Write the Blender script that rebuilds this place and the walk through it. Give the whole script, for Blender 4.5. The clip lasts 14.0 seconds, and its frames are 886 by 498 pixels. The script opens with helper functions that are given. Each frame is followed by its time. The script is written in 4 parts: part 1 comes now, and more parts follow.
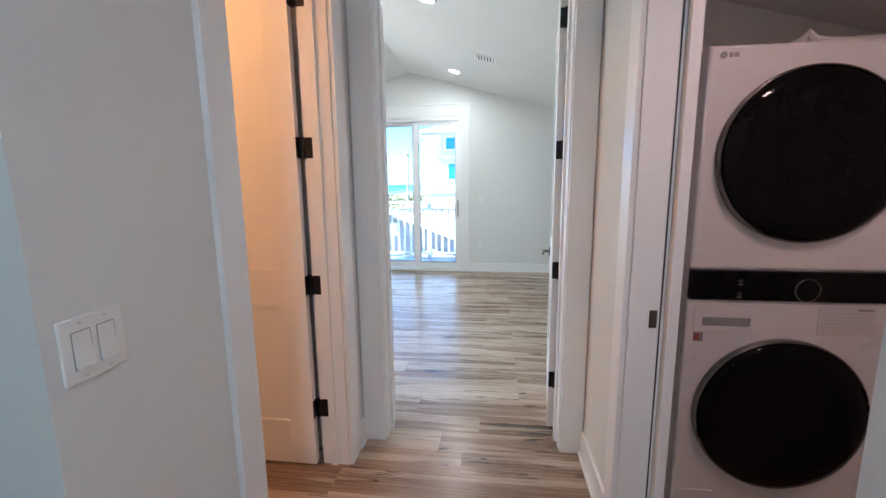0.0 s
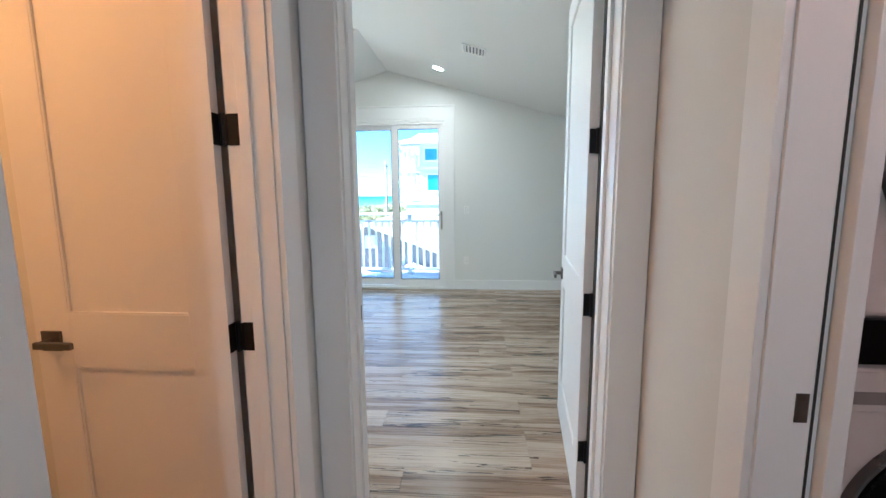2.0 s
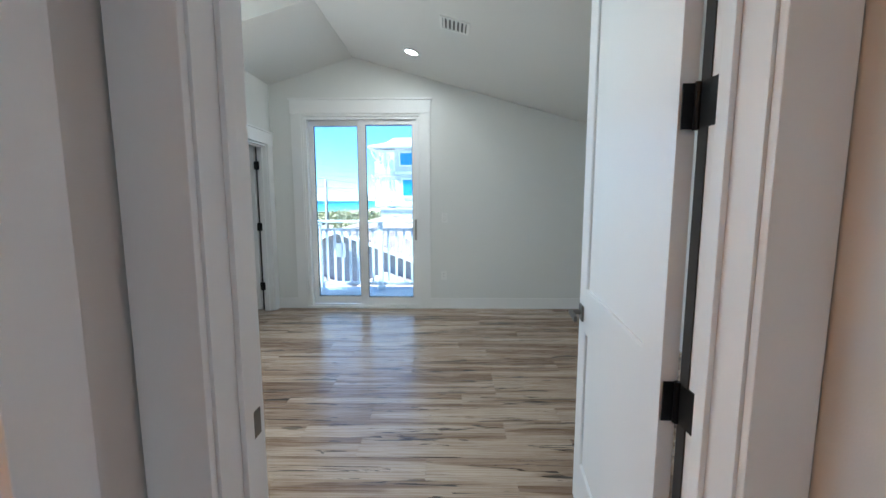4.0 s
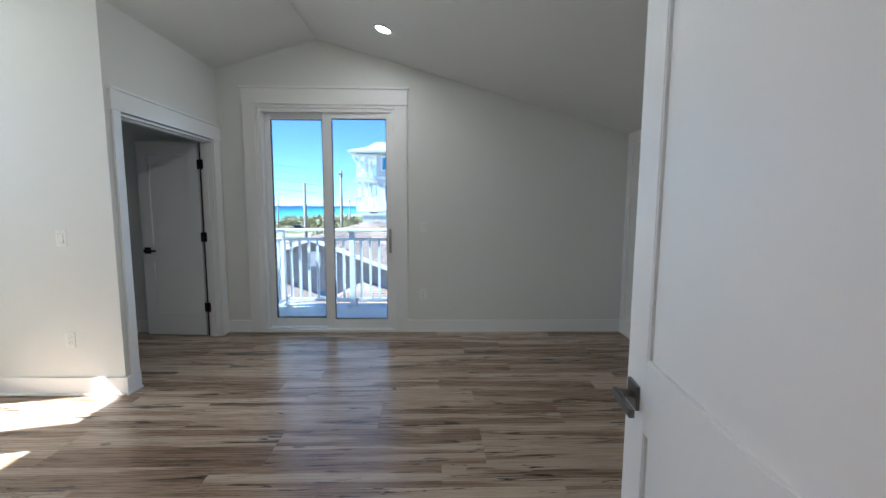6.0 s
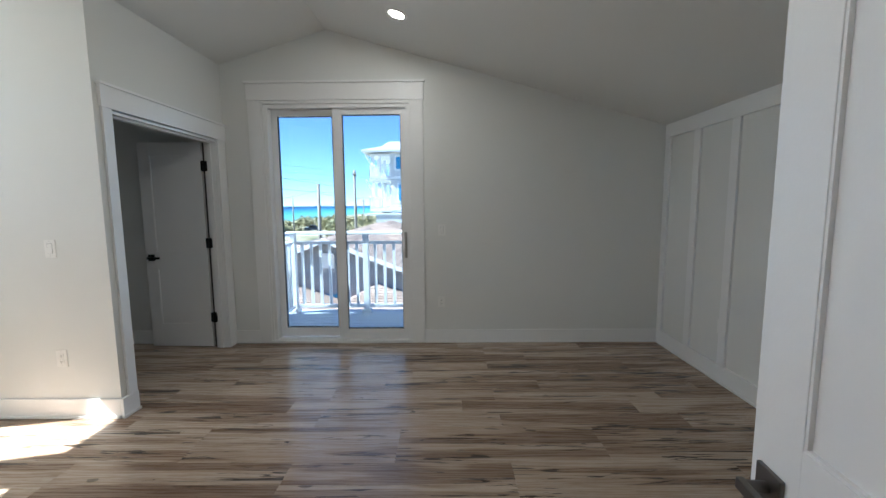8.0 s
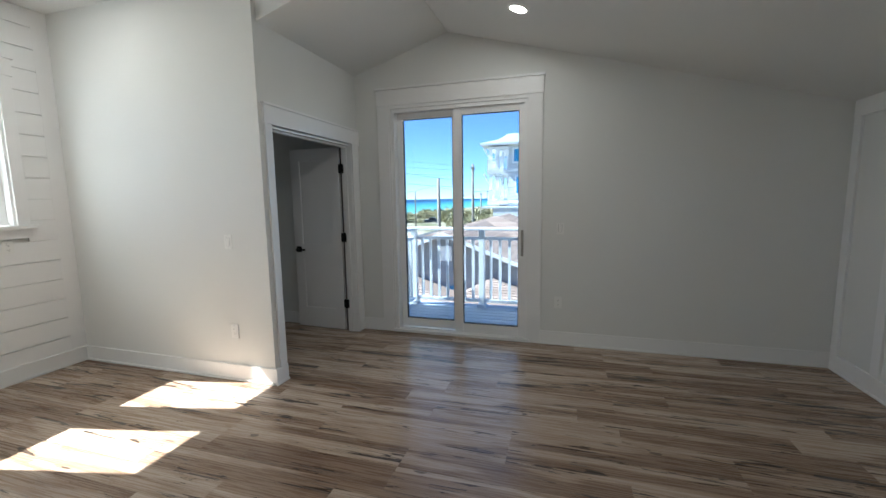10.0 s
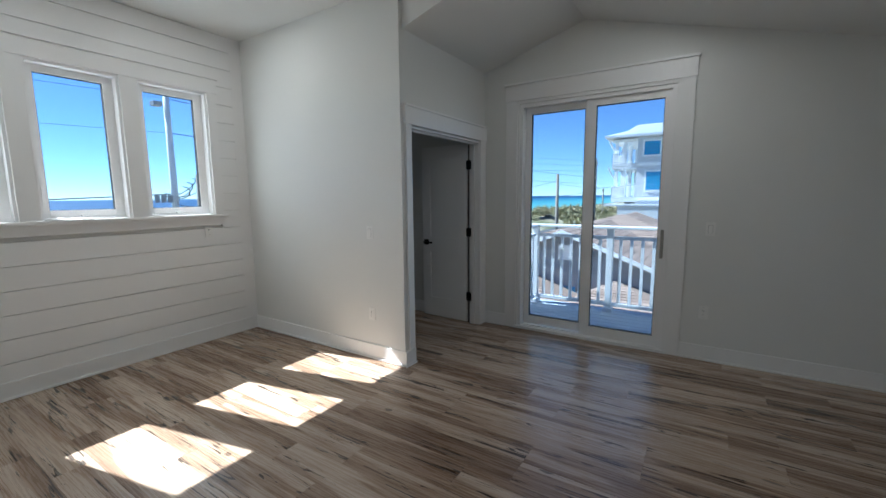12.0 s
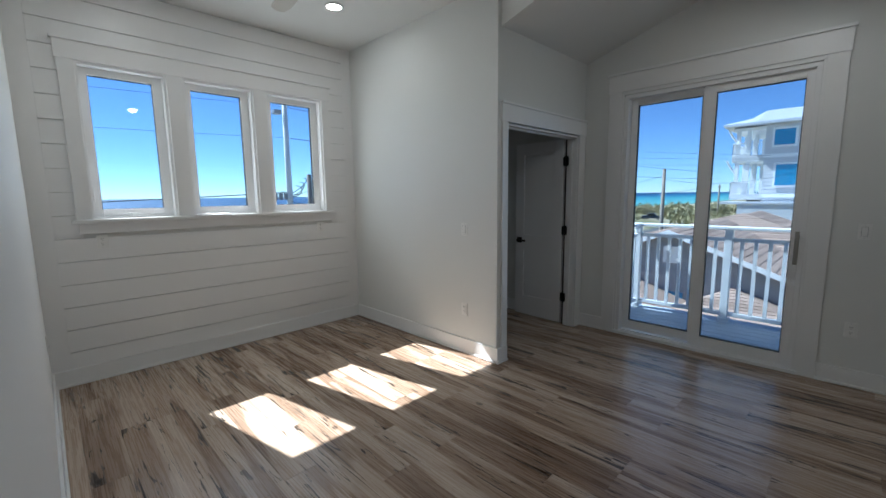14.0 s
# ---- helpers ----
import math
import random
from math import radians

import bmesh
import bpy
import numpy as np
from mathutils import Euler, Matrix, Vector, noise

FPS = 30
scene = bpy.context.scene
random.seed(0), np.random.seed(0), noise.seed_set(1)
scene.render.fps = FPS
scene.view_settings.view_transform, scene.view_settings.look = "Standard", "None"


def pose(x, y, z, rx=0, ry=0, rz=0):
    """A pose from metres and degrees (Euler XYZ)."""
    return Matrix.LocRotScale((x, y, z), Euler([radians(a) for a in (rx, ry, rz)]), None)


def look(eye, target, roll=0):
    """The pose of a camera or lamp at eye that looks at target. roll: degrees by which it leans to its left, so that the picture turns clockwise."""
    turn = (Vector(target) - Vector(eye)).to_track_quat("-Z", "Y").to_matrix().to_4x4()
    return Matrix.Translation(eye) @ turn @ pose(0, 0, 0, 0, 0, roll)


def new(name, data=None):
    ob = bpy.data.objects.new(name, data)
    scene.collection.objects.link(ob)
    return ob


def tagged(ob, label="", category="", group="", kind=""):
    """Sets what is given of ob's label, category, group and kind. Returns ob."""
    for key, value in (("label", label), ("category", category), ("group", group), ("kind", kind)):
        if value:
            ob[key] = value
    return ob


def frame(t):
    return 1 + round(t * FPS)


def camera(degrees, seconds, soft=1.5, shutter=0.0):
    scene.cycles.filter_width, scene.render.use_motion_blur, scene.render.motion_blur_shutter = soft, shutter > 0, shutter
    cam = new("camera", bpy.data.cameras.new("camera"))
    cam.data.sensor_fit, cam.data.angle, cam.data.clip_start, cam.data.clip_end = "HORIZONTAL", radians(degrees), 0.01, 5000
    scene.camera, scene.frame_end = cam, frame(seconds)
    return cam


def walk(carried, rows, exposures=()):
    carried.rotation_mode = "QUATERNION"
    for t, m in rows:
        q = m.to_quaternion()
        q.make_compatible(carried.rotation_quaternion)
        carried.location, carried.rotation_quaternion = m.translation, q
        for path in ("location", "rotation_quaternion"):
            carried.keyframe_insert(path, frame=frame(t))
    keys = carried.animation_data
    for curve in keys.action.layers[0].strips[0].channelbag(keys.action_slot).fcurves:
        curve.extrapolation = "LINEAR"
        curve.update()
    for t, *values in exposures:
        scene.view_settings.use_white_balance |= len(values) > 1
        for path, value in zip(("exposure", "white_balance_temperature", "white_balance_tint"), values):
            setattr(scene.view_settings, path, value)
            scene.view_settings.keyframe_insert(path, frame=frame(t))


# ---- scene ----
cam = camera(94.9, 14.0)
PATH = [
    (0, (2.402, -6.514, 1.419), (2.148, -4.556, 1.101), -0.6),
    (0.5, (2.338, -6.384, 1.424), (2.109, -4.421, 1.12), -0.5),
    (1, (2.299, -6.243, 1.399), (2.097, -4.276, 1.104), -0.6),
    (1.5, (2.281, -6.083, 1.381), (2.107, -4.11, 1.102), -0.4),
    (2, (2.274, -5.909, 1.387), (2.122, -3.932, 1.123), -0.5),
    (2.5, (2.271, -5.74, 1.385), (2.146, -3.762, 1.121), -0.4),
    (3, (2.263, -5.551, 1.377), (2.163, -3.57, 1.119), -0.1),
    (3.5, (2.245, -5.338, 1.385), (2.171, -3.354, 1.141), -0.1),
    (3.7, (2.233, -5.266, 1.39), (2.176, -3.281, 1.148), -0.1),
    (6, (2.272, -4.451, 1.404), (2.32, -2.462, 1.193), 0.3),
    (6.5, (2.249, -4.303, 1.42), (2.316, -2.316, 1.207), 0.1),
    (7, (2.218, -4.179, 1.411), (2.297, -2.192, 1.201), -0.2),
    (9.5, (2.224, -4.108, 1.474), (1.805, -2.168, 1.23), -0.9),
    (10.5, (2.205, -4.129, 1.481), (1.483, -2.28, 1.234), -0.8),
    (11, (2.159, -4.149, 1.479), (1.316, -2.352, 1.228), -0.7),
    (12.5, (2.12, -4.188, 1.474), (0.94, -2.594, 1.213), -0.5),
    (13.5, (2.116, -4.212, 1.476), (0.768, -2.758, 1.211), -0.6),
    (14, (2.111, -4.226, 1.476), (0.699, -2.835, 1.21), -0.7),
]
EXPOSURES = [(0.0, 4.15, 5500, 3), (1.5, 4.05, 5450, -1), (3.7, 3.65, 5500, 0), (5.8, 2.92, 5750, 5), (9.5, 2.8, 6050, 6), (11.0, 2.44, 5900, 6), (12.5, 2.11, 5750, 6), (14.0, 1.95, 5750, 6)]
walk(cam, [(t, look(eye, target, roll)) for t, eye, target, roll in PATH], EXPOSURES)

# ---- world, sun, exposure ----
SUN_WAY = Vector((1.0, 0.228, -1.083)).normalized()
world = bpy.data.worlds.new("world")
scene.world = world
world.use_nodes = True
wn = world.node_tree.nodes
sky = wn.new("ShaderNodeTexSky")
sky.sky_type = "NISHITA"
sky.sun_disc = False
sky.sun_elevation = radians(46.6)
sky.sun_rotation = radians(257)
sky.altitude = 5
sky.air_density = 0.6
sky.dust_density = 0.0
sky.ozone_density = 6.0
wn["Background"].inputs[1].default_value = 0.066
world.node_tree.links.new(sky.outputs[0], wn["Background"].inputs[0])
sun_data = bpy.data.lights.new("sun", "SUN")
sun_data.energy = 5.0
sun_data.angle = radians(0.55)
sun_data.color = (1.0, 0.97, 0.93)
sun = new("sun", sun_data)
sun.matrix_world = look((0, 0, 0), SUN_WAY)


def sky_lamp(eye, target, width, height, watts):
    """An added area lamp that boosts the sky's light through one opening."""
    d = bpy.data.lights.new("sky_fill_light", "AREA")
    d.shape, d.size, d.size_y, d.energy, d.color = "RECTANGLE", width, height, watts, (0.98, 1.0, 0.96)
    new("sky_fill_light", d).matrix_world = look(eye, target)


for y in (-3.637, -2.922, -2.197):
    sky_lamp((-2.240, y, 1.915), (0, y, 1.915), 0.50, 1.12, 0.85)
sky_lamp((1.13, 0.156, 1.25), (1.13, -1, 1.25), 1.3, 2.2, 0.9)


# ---- materials ----
def material(name, color, rough=0.5, metal=0.0, spec=0.5):
    m = bpy.data.materials.new(name)
    m.use_nodes = True
    b = m.node_tree.nodes["Principled BSDF"]
    b.inputs["Base Color"].default_value = (*color, 1)
    b.inputs["Roughness"].default_value = rough
    b.inputs["Metallic"].default_value = metal
    b.inputs["Specular IOR Level"].default_value = spec
    return m


def nodes_of(m):
    t = m.node_tree
    return t.nodes, t.links, t.nodes["Principled BSDF"]


def add_noise(n, l, scale, detail=3.0, vec=None, rough=0.5):
    x = n.new("ShaderNodeTexNoise")
    x.inputs["Scale"].default_value = scale
    x.inputs["Detail"].default_value = detail
    x.inputs["Roughness"].default_value = rough
    if vec is not None:
        l.new(vec, x.inputs["Vector"])
    return x


def ramp(n, l, fac, stops):
    r = n.new("ShaderNodeValToRGB")
    e = r.color_ramp.elements
    while len(e) < len(stops):
        e.new(0.5)
    for k, (p, c) in zip(e, stops):
        k.position = p
        k.color = (*c, 1)
    l.new(fac, r.inputs[0])
    return r


def mottled(name, color, vary=0.06, rough=0.5, scale=1.5, grain=60.0, bump=0.05, metal=0.0, spec=0.5, dist=0.002):
    """Paint, metal or plaster with broad unevenness, fine grain and relief."""
    m = material(name, color, rough, metal, spec)
    n, l, b = nodes_of(m)
    co = n.new("ShaderNodeTexCoord").outputs["Object"]
    a = add_noise(n, l, scale, 4, co)
    g = add_noise(n, l, grain, 2, co)
    mix = n.new("ShaderNodeMath")
    mix.operation = "MULTIPLY_ADD"
    mix.inputs[1].default_value = 0.35
    l.new(g.outputs[0], mix.inputs[0])
    l.new(a.outputs[0], mix.inputs[2])
    lo = tuple(c * (1 - vary) for c in color)
    hi = tuple(min(1.0, c * (1 + vary)) for c in color)
    r = ramp(n, l, mix.outputs[0], ((0.35, lo), (0.95, hi)))
    l.new(r.outputs[0], b.inputs["Base Color"])
    rr = n.new("ShaderNodeMapRange")
    rr.inputs["To Min"].default_value = rough * 0.85
    rr.inputs["To Max"].default_value = min(1, rough * 1.2)
    l.new(a.outputs[0], rr.inputs["Value"])
    l.new(rr.outputs[0], b.inputs["Roughness"])
    bp = n.new("ShaderNodeBump")
    bp.inputs["Strength"].default_value = bump
    bp.inputs["Distance"].default_value = dist
    l.new(g.outputs[0], bp.inputs["Height"])
    l.new(bp.outputs[0], b.inputs["Normal"])
    return m


WALL = mottled("wall_paint", (0.745, 0.75, 0.73), 0.02, 0.6, 0.7, 220, 0.12, spec=0.3)
CEIL = mottled("ceiling_paint", (0.76, 0.765, 0.75), 0.02, 0.85, 0.6, 120, 0.2, spec=0.2)
TRIM = mottled("trim_paint", (0.83, 0.83, 0.825), 0.015, 0.32, 1.2, 90, 0.05, spec=0.45)
DOORP = mottled("door_paint", (0.82, 0.82, 0.82), 0.015, 0.38, 1.0, 160, 0.06, spec=0.4)
VINYL = mottled("white_vinyl", (0.84, 0.84, 0.84), 0.012, 0.35, 1.5, 80, 0.03)
HANDLE = mottled("almond_vinyl", (0.30, 0.29, 0.27), 0.02, 0.3, 3, 120, 0.03)
PLASTIC = mottled("white_plastic", (0.82, 0.82, 0.80), 0.02, 0.3, 3, 120, 0.03)
SLOT = material("dark_slot", (0.03, 0.03, 0.03), 0.6)
BLACKMETAL = mottled("black_metal", (0.012, 0.012, 0.013), 0.2, 0.42, 20, 300, 0.1, 0.6)
NICKEL = mottled("satin_nickel", (0.18, 0.163, 0.148), 0.08, 0.34, 12, 300, 0.06, 1.0)
RUBBER = material("black_rubber", (0.015, 0.015, 0.016), 0.7)
APPLIANCE = mottled("appliance_enamel", (0.80, 0.80, 0.81), 0.012, 0.28, 2, 60, 0.02)
CHROME = mottled("dark_chrome", (0.22, 0.21, 0.205), 0.06, 0.28, 10, 200, 0.02, 1.0)
BLACKGLASS = mottled("black_glass", (0.004, 0.004, 0.004), 0.2, 0.06, 6, 100, 0.0, spec=0.14)
GREYPRINT = material("grey_print", (0.32, 0.32, 0.33), 0.5)
PALEPRINT = material("pale_print", (0.62, 0.62, 0.62), 0.5)
PAPER = mottled("paper_label", (0.72, 0.71, 0.68), 0.03, 0.6, 8, 100, 0.02)
REDPRINT = material("red_print", (0.42, 0.10, 0.07), 0.5)
WRAP = mottled("clear_plastic_wrap", (0.80, 0.80, 0.80), 0.05, 0.22, 12, 90, 0.4)
DECK = mottled("grey_deck_paint", (0.42, 0.46, 0.50), 0.1, 0.55, 1.5, 60, 0.2)
RAILW = mottled("white_rail_paint", (0.82, 0.82, 0.82), 0.02, 0.4, 2, 60, 0.05)
SIDING_G = mottled("grey_siding", (0.30, 0.30, 0.315), 0.08, 0.7, 0.8, 20, 0.1)
SIDING_W = mottled("white_siding", (0.58, 0.58, 0.585), 0.03, 0.6, 0.5, 10, 0.1)
METALROOF = mottled("white_metal_roof", (0.60, 0.61, 0.64), 0.04, 0.35, 0.8, 10, 0.02, 0.2)
WEATHERWOOD = mottled("weathered_wood", (0.23, 0.19, 0.155), 0.25, 0.85, 1.2, 25, 0.5, dist=0.01)
CONCRETE = mottled("pale_concrete", (0.75, 0.74, 0.715), 0.08, 0.8, 1.0, 20, 0.2)
CABLE = material("cable_black", (0.02, 0.02, 0.022), 0.7)
def dune_material():
    """Dune grass and bare sand in patches."""
    m = material("dune_ground", (0.3, 0.28, 0.18), 0.95, 0, 0.1)
    n, l, b = nodes_of(m)
    co = n.new("ShaderNodeTexCoord").outputs["Object"]
    a = add_noise(n, l, 0.09, 6, co, 0.65)
    c = ramp(n, l, a.outputs[0], ((0.36, (0.11, 0.115, 0.055)), (0.48, (0.22, 0.19, 0.12)), (0.56, (0.34, 0.29, 0.21)), (0.66, (0.50, 0.45, 0.37))))
    l.new(c.outputs[0], b.inputs["Base Color"])
    return m


SAND = dune_material()
ASPHALT = mottled("asphalt", (0.055, 0.055, 0.058), 0.25, 0.9, 0.3, 8, 0.2)
CARPAINT = mottled("dark_car_paint", (0.03, 0.045, 0.07), 0.1, 0.25, 2, 40, 0.0, 0.4)
FANWOOD = mottled("pale_fan_blade", (0.55, 0.52, 0.47), 0.06, 0.45, 6, 90, 0.05)


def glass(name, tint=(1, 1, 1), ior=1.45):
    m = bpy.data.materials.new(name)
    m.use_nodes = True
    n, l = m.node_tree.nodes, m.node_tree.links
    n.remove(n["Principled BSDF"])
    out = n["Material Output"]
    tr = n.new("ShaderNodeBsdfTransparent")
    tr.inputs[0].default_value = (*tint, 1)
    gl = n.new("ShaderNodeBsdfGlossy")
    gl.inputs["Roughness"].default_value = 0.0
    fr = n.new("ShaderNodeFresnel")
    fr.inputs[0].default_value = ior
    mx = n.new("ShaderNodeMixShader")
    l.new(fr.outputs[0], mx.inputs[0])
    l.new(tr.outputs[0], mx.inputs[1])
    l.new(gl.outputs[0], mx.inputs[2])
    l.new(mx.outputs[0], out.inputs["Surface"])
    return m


# Tint darkens the view outside; panes cast no shadow, so sunlight stays untinted.
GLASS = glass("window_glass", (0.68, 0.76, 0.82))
TEAL = material("blue_tinted_glass", (0.02, 0.22, 0.42), 0.08, 0.0, 0.8)


def emitter(name, color, strength):
    m = bpy.data.materials.new(name)
    m.use_nodes = True
    n, l, b = nodes_of(m)
    b.inputs["Base Color"].default_value = (*color, 1)
    b.inputs["Emission Color"].default_value = (*color, 1)
    b.inputs["Emission Strength"].default_value = strength
    return m


def plank_material(name):
    """Printed vinyl oak: bleached grey-brown, streaked along x, with dark splits and knots; each plank differs."""
    m = material(name, (0.3, 0.25, 0.2), 0.4, 0.0, 0.5)
    n, l, b = nodes_of(m)
    co = n.new("ShaderNodeTexCoord").outputs["Object"]
    rnd = n.new("ShaderNodeObjectInfo").outputs["Random"]
    off = n.new("ShaderNodeCombineXYZ")
    for i, k in enumerate((37.0, 91.0, 13.0)):
        x = n.new("ShaderNodeMath")
        x.operation = "MULTIPLY"
        x.inputs[1].default_value = k
        l.new(rnd, x.inputs[0])
        l.new(x.outputs[0], off.inputs[i])
    add = n.new("ShaderNodeVectorMath")
    l.new(co, add.inputs[0])
    l.new(off.outputs[0], add.inputs[1])

    def stretched(sx, sy):
        mp = n.new("ShaderNodeVectorMath")
        mp.operation = "MULTIPLY"
        mp.inputs[1].default_value = (sx, sy, 1)
        l.new(add.outputs[0], mp.inputs[0])
        return mp.outputs[0]

    def math(op, a, c):
        x = n.new("ShaderNodeMath")
        x.operation = op
        for i, v in enumerate((a, c)):
            if isinstance(v, (int, float)):
                x.inputs[i].default_value = v
            else:
                l.new(v, x.inputs[i])
        return x.outputs[0]

    broad = add_noise(n, l, 1.0, 3, stretched(0.55, 8.0), 0.42)
    broad.inputs["Distortion"].default_value = 0.3
    streak = add_noise(n, l, 1.0, 4, stretched(0.7, 20.0), 0.5)
    streak.inputs["Distortion"].default_value = 0.4
    cloud = add_noise(n, l, 1.0, 4, stretched(3.2, 8.0), 0.6)
    grain = add_noise(n, l, 1.0, 4, stretched(3.0, 120.0), 0.6)
    split = add_noise(n, l, 1.0, 4, stretched(0.8, 13.0), 0.6)
    split.inputs["Distortion"].default_value = 0.45
    fine = add_noise(n, l, 1.0, 3, stretched(1.8, 16.0), 0.55)
    knot = add_noise(n, l, 1.0, 2, stretched(4.0, 12.0), 0.5)

    def centred(x, k):
        return math("MULTIPLY", math("SUBTRACT", x.outputs[0], 0.5), k)
    # pale sapwood against darker heartwood, with a wavy edge between them
    heart = n.new("ShaderNodeMapRange")
    heart.interpolation_type = "SMOOTHSTEP"
    heart.inputs["From Min"].default_value = 0.47
    heart.inputs["From Max"].default_value = 0.505
    l.new(broad.outputs[0], heart.inputs["Value"])
    bands = math("ADD", math("MULTIPLY", heart.outputs[0], 0.26), math("ADD", centred(broad, 0.5), centred(streak, 0.40)))
    tone = math("ADD", math("ADD", bands, centred(cloud, 0.30)), math("ADD", centred(grain, 0.17), math("ADD", math("MULTIPLY", rnd, 0.20), 0.25)))
    base = ramp(n, l, tone, ((0.05, (0.155, 0.095, 0.060)), (0.30, (0.25, 0.169, 0.115)), (0.54, (0.39, 0.292, 0.214)), (0.92, (0.57, 0.467, 0.372))))
    # thin dark splits along that edge and elsewhere, in some stretches only
    edge = math("ABSOLUTE", math("SUBTRACT", broad.outputs[0], 0.465), 0)
    line = math("MINIMUM", edge, math("MULTIPLY", math("ABSOLUTE", math("SUBTRACT", split.outputs[0], 0.5), 0), 1.5))
    where = math("GREATER_THAN", add_noise(n, l, 1.0, 2, stretched(1.6, 6.0)).outputs[0], 0.56)
    width = math("MULTIPLY", math("SUBTRACT", fine.outputs[0], 0.40), 0.075)
    crack = math("MULTIPLY", math("LESS_THAN", line, width), where)
    vein = add_noise(n, l, 1.0, 3, stretched(0.8, 20.0), 0.5)
    vein.inputs["Distortion"].default_value = 0.35
    zone = math("GREATER_THAN", add_noise(n, l, 1.0, 1, stretched(1.3, 7.0)).outputs[0], 0.55)
    thin = math("LESS_THAN", math("ABSOLUTE", math("SUBTRACT", vein.outputs[0], 0.5), 0), math("MULTIPLY", math("SUBTRACT", fine.outputs[0], 0.38), 0.10))
    crack = math("MAXIMUM", crack, math("MULTIPLY", thin, zone))
    crack = math("MAXIMUM", crack, math("MULTIPLY", math("GREATER_THAN", knot.outputs[0], 0.735), 0.7))
    mix = n.new("ShaderNodeMix")
    mix.data_type = "RGBA"
    l.new(math("MULTIPLY", crack, 0.93), mix.inputs[0])
    l.new(base.outputs[0], mix.inputs[6])
    mix.inputs[7].default_value = (0.035, 0.024, 0.017, 1)
    l.new(mix.outputs[2], b.inputs["Base Color"])
    rg = n.new("ShaderNodeMapRange")
    rg.inputs["To Min"].default_value = 0.22
    rg.inputs["To Max"].default_value = 0.33
    l.new(grain.outputs[0], rg.inputs["Value"])
    l.new(rg.outputs[0], b.inputs["Roughness"])
    bp = n.new("ShaderNodeBump")
    bp.inputs["Strength"].default_value = 0.12
    bp.inputs["Distance"].default_value = 0.002
    l.new(math("SUBTRACT", grain.outputs[0], crack), bp.inputs["Height"])
    l.new(bp.outputs[0], b.inputs["Normal"])
    return m


PLANK = plank_material("vinyl_plank")


def shingle_material():
    m = material("brown_shingle", (0.27, 0.21, 0.18), 0.9, 0, 0.2)
    n, l, b = nodes_of(m)
    co = n.new("ShaderNodeTexCoord").outputs["Object"]
    r = n.new("ShaderNodeNewGeometry").outputs["Random Per Island"]
    g = add_noise(n, l, 30, 3, co)
    s = n.new("ShaderNodeMath")
    s.operation = "ADD"
    l.new(r, s.inputs[0])
    l.new(g.outputs[0], s.inputs[1])
    c = ramp(n, l, s.outputs[0], ((0.3, (0.175, 0.118, 0.093)), (1.2, (0.325, 0.233, 0.188))))
    l.new(c.outputs[0], b.inputs["Base Color"])
    return m


SHINGLE = shingle_material()


def leaf_material():
    m = material("scrub_leaf", (0.10, 0.12, 0.05), 0.6, 0, 0.3)
    n, l, b = nodes_of(m)
    r = n.new("ShaderNodeNewGeometry").outputs["Random Per Island"]
    c = ramp(n, l, r, ((0.0, (0.10, 0.105, 0.045)), (0.4, (0.26, 0.24, 0.11)), (0.75, (0.42, 0.35, 0.19)), (1.0, (0.52, 0.44, 0.28))))
    l.new(c.outputs[0], b.inputs["Base Color"])
    return m


LEAF = leaf_material()


def sea_material():
    m = material("sea_water", (0.02, 0.16, 0.26), 0.45, 0, 0.2)
    n, l, b = nodes_of(m)
    co = n.new("ShaderNodeTexCoord").outputs["Object"]
    sep = n.new("ShaderNodeSeparateXYZ")
    l.new(co, sep.inputs[0])
    mr = n.new("ShaderNodeMapRange")
    mr.inputs["From Min"].default_value = -85
    mr.inputs["From Max"].default_value = -420
    l.new(sep.outputs[0], mr.inputs["Value"])
    c = ramp(n, l, mr.outputs[0], ((0.0, (0.10, 0.29, 0.27)), (0.30, (0.045, 0.20, 0.23)), (0.75, (0.013, 0.09, 0.16)), (1.0, (0.007, 0.05, 0.12))))
    w = add_noise(n, l, 0.12, 4, co)
    bp = n.new("ShaderNodeBump")
    bp.inputs["Strength"].default_value = 0.6
    bp.inputs["Distance"].default_value = 1.0
    l.new(w.outputs[0], bp.inputs["Height"])
    l.new(bp.outputs[0], b.inputs["Normal"])
    l.new(c.outputs[0], b.inputs["Base Color"])
    return m


SEA = sea_material()


# ---- building helpers ----
def box(bm, x0, x1, y0, y1, z0, z1, bevel=0.0):
    vs = [bm.verts.new((x, y, z)) for x in (x0, x1) for y in (y0, y1) for z in (z0, z1)]
    fs = [bm.faces.new([vs[i] for i in q]) for q in ((0, 1, 3, 2), (4, 6, 7, 5), (0, 4, 5, 1), (2, 3, 7, 6), (0, 2, 6, 4), (1, 5, 7, 3))]
    if bevel > 0:
        es = {e for f in fs for e in f.edges}
        bmesh.ops.bevel(bm, geom=list(es), offset=bevel, segments=2, profile=0.6, affect="EDGES")


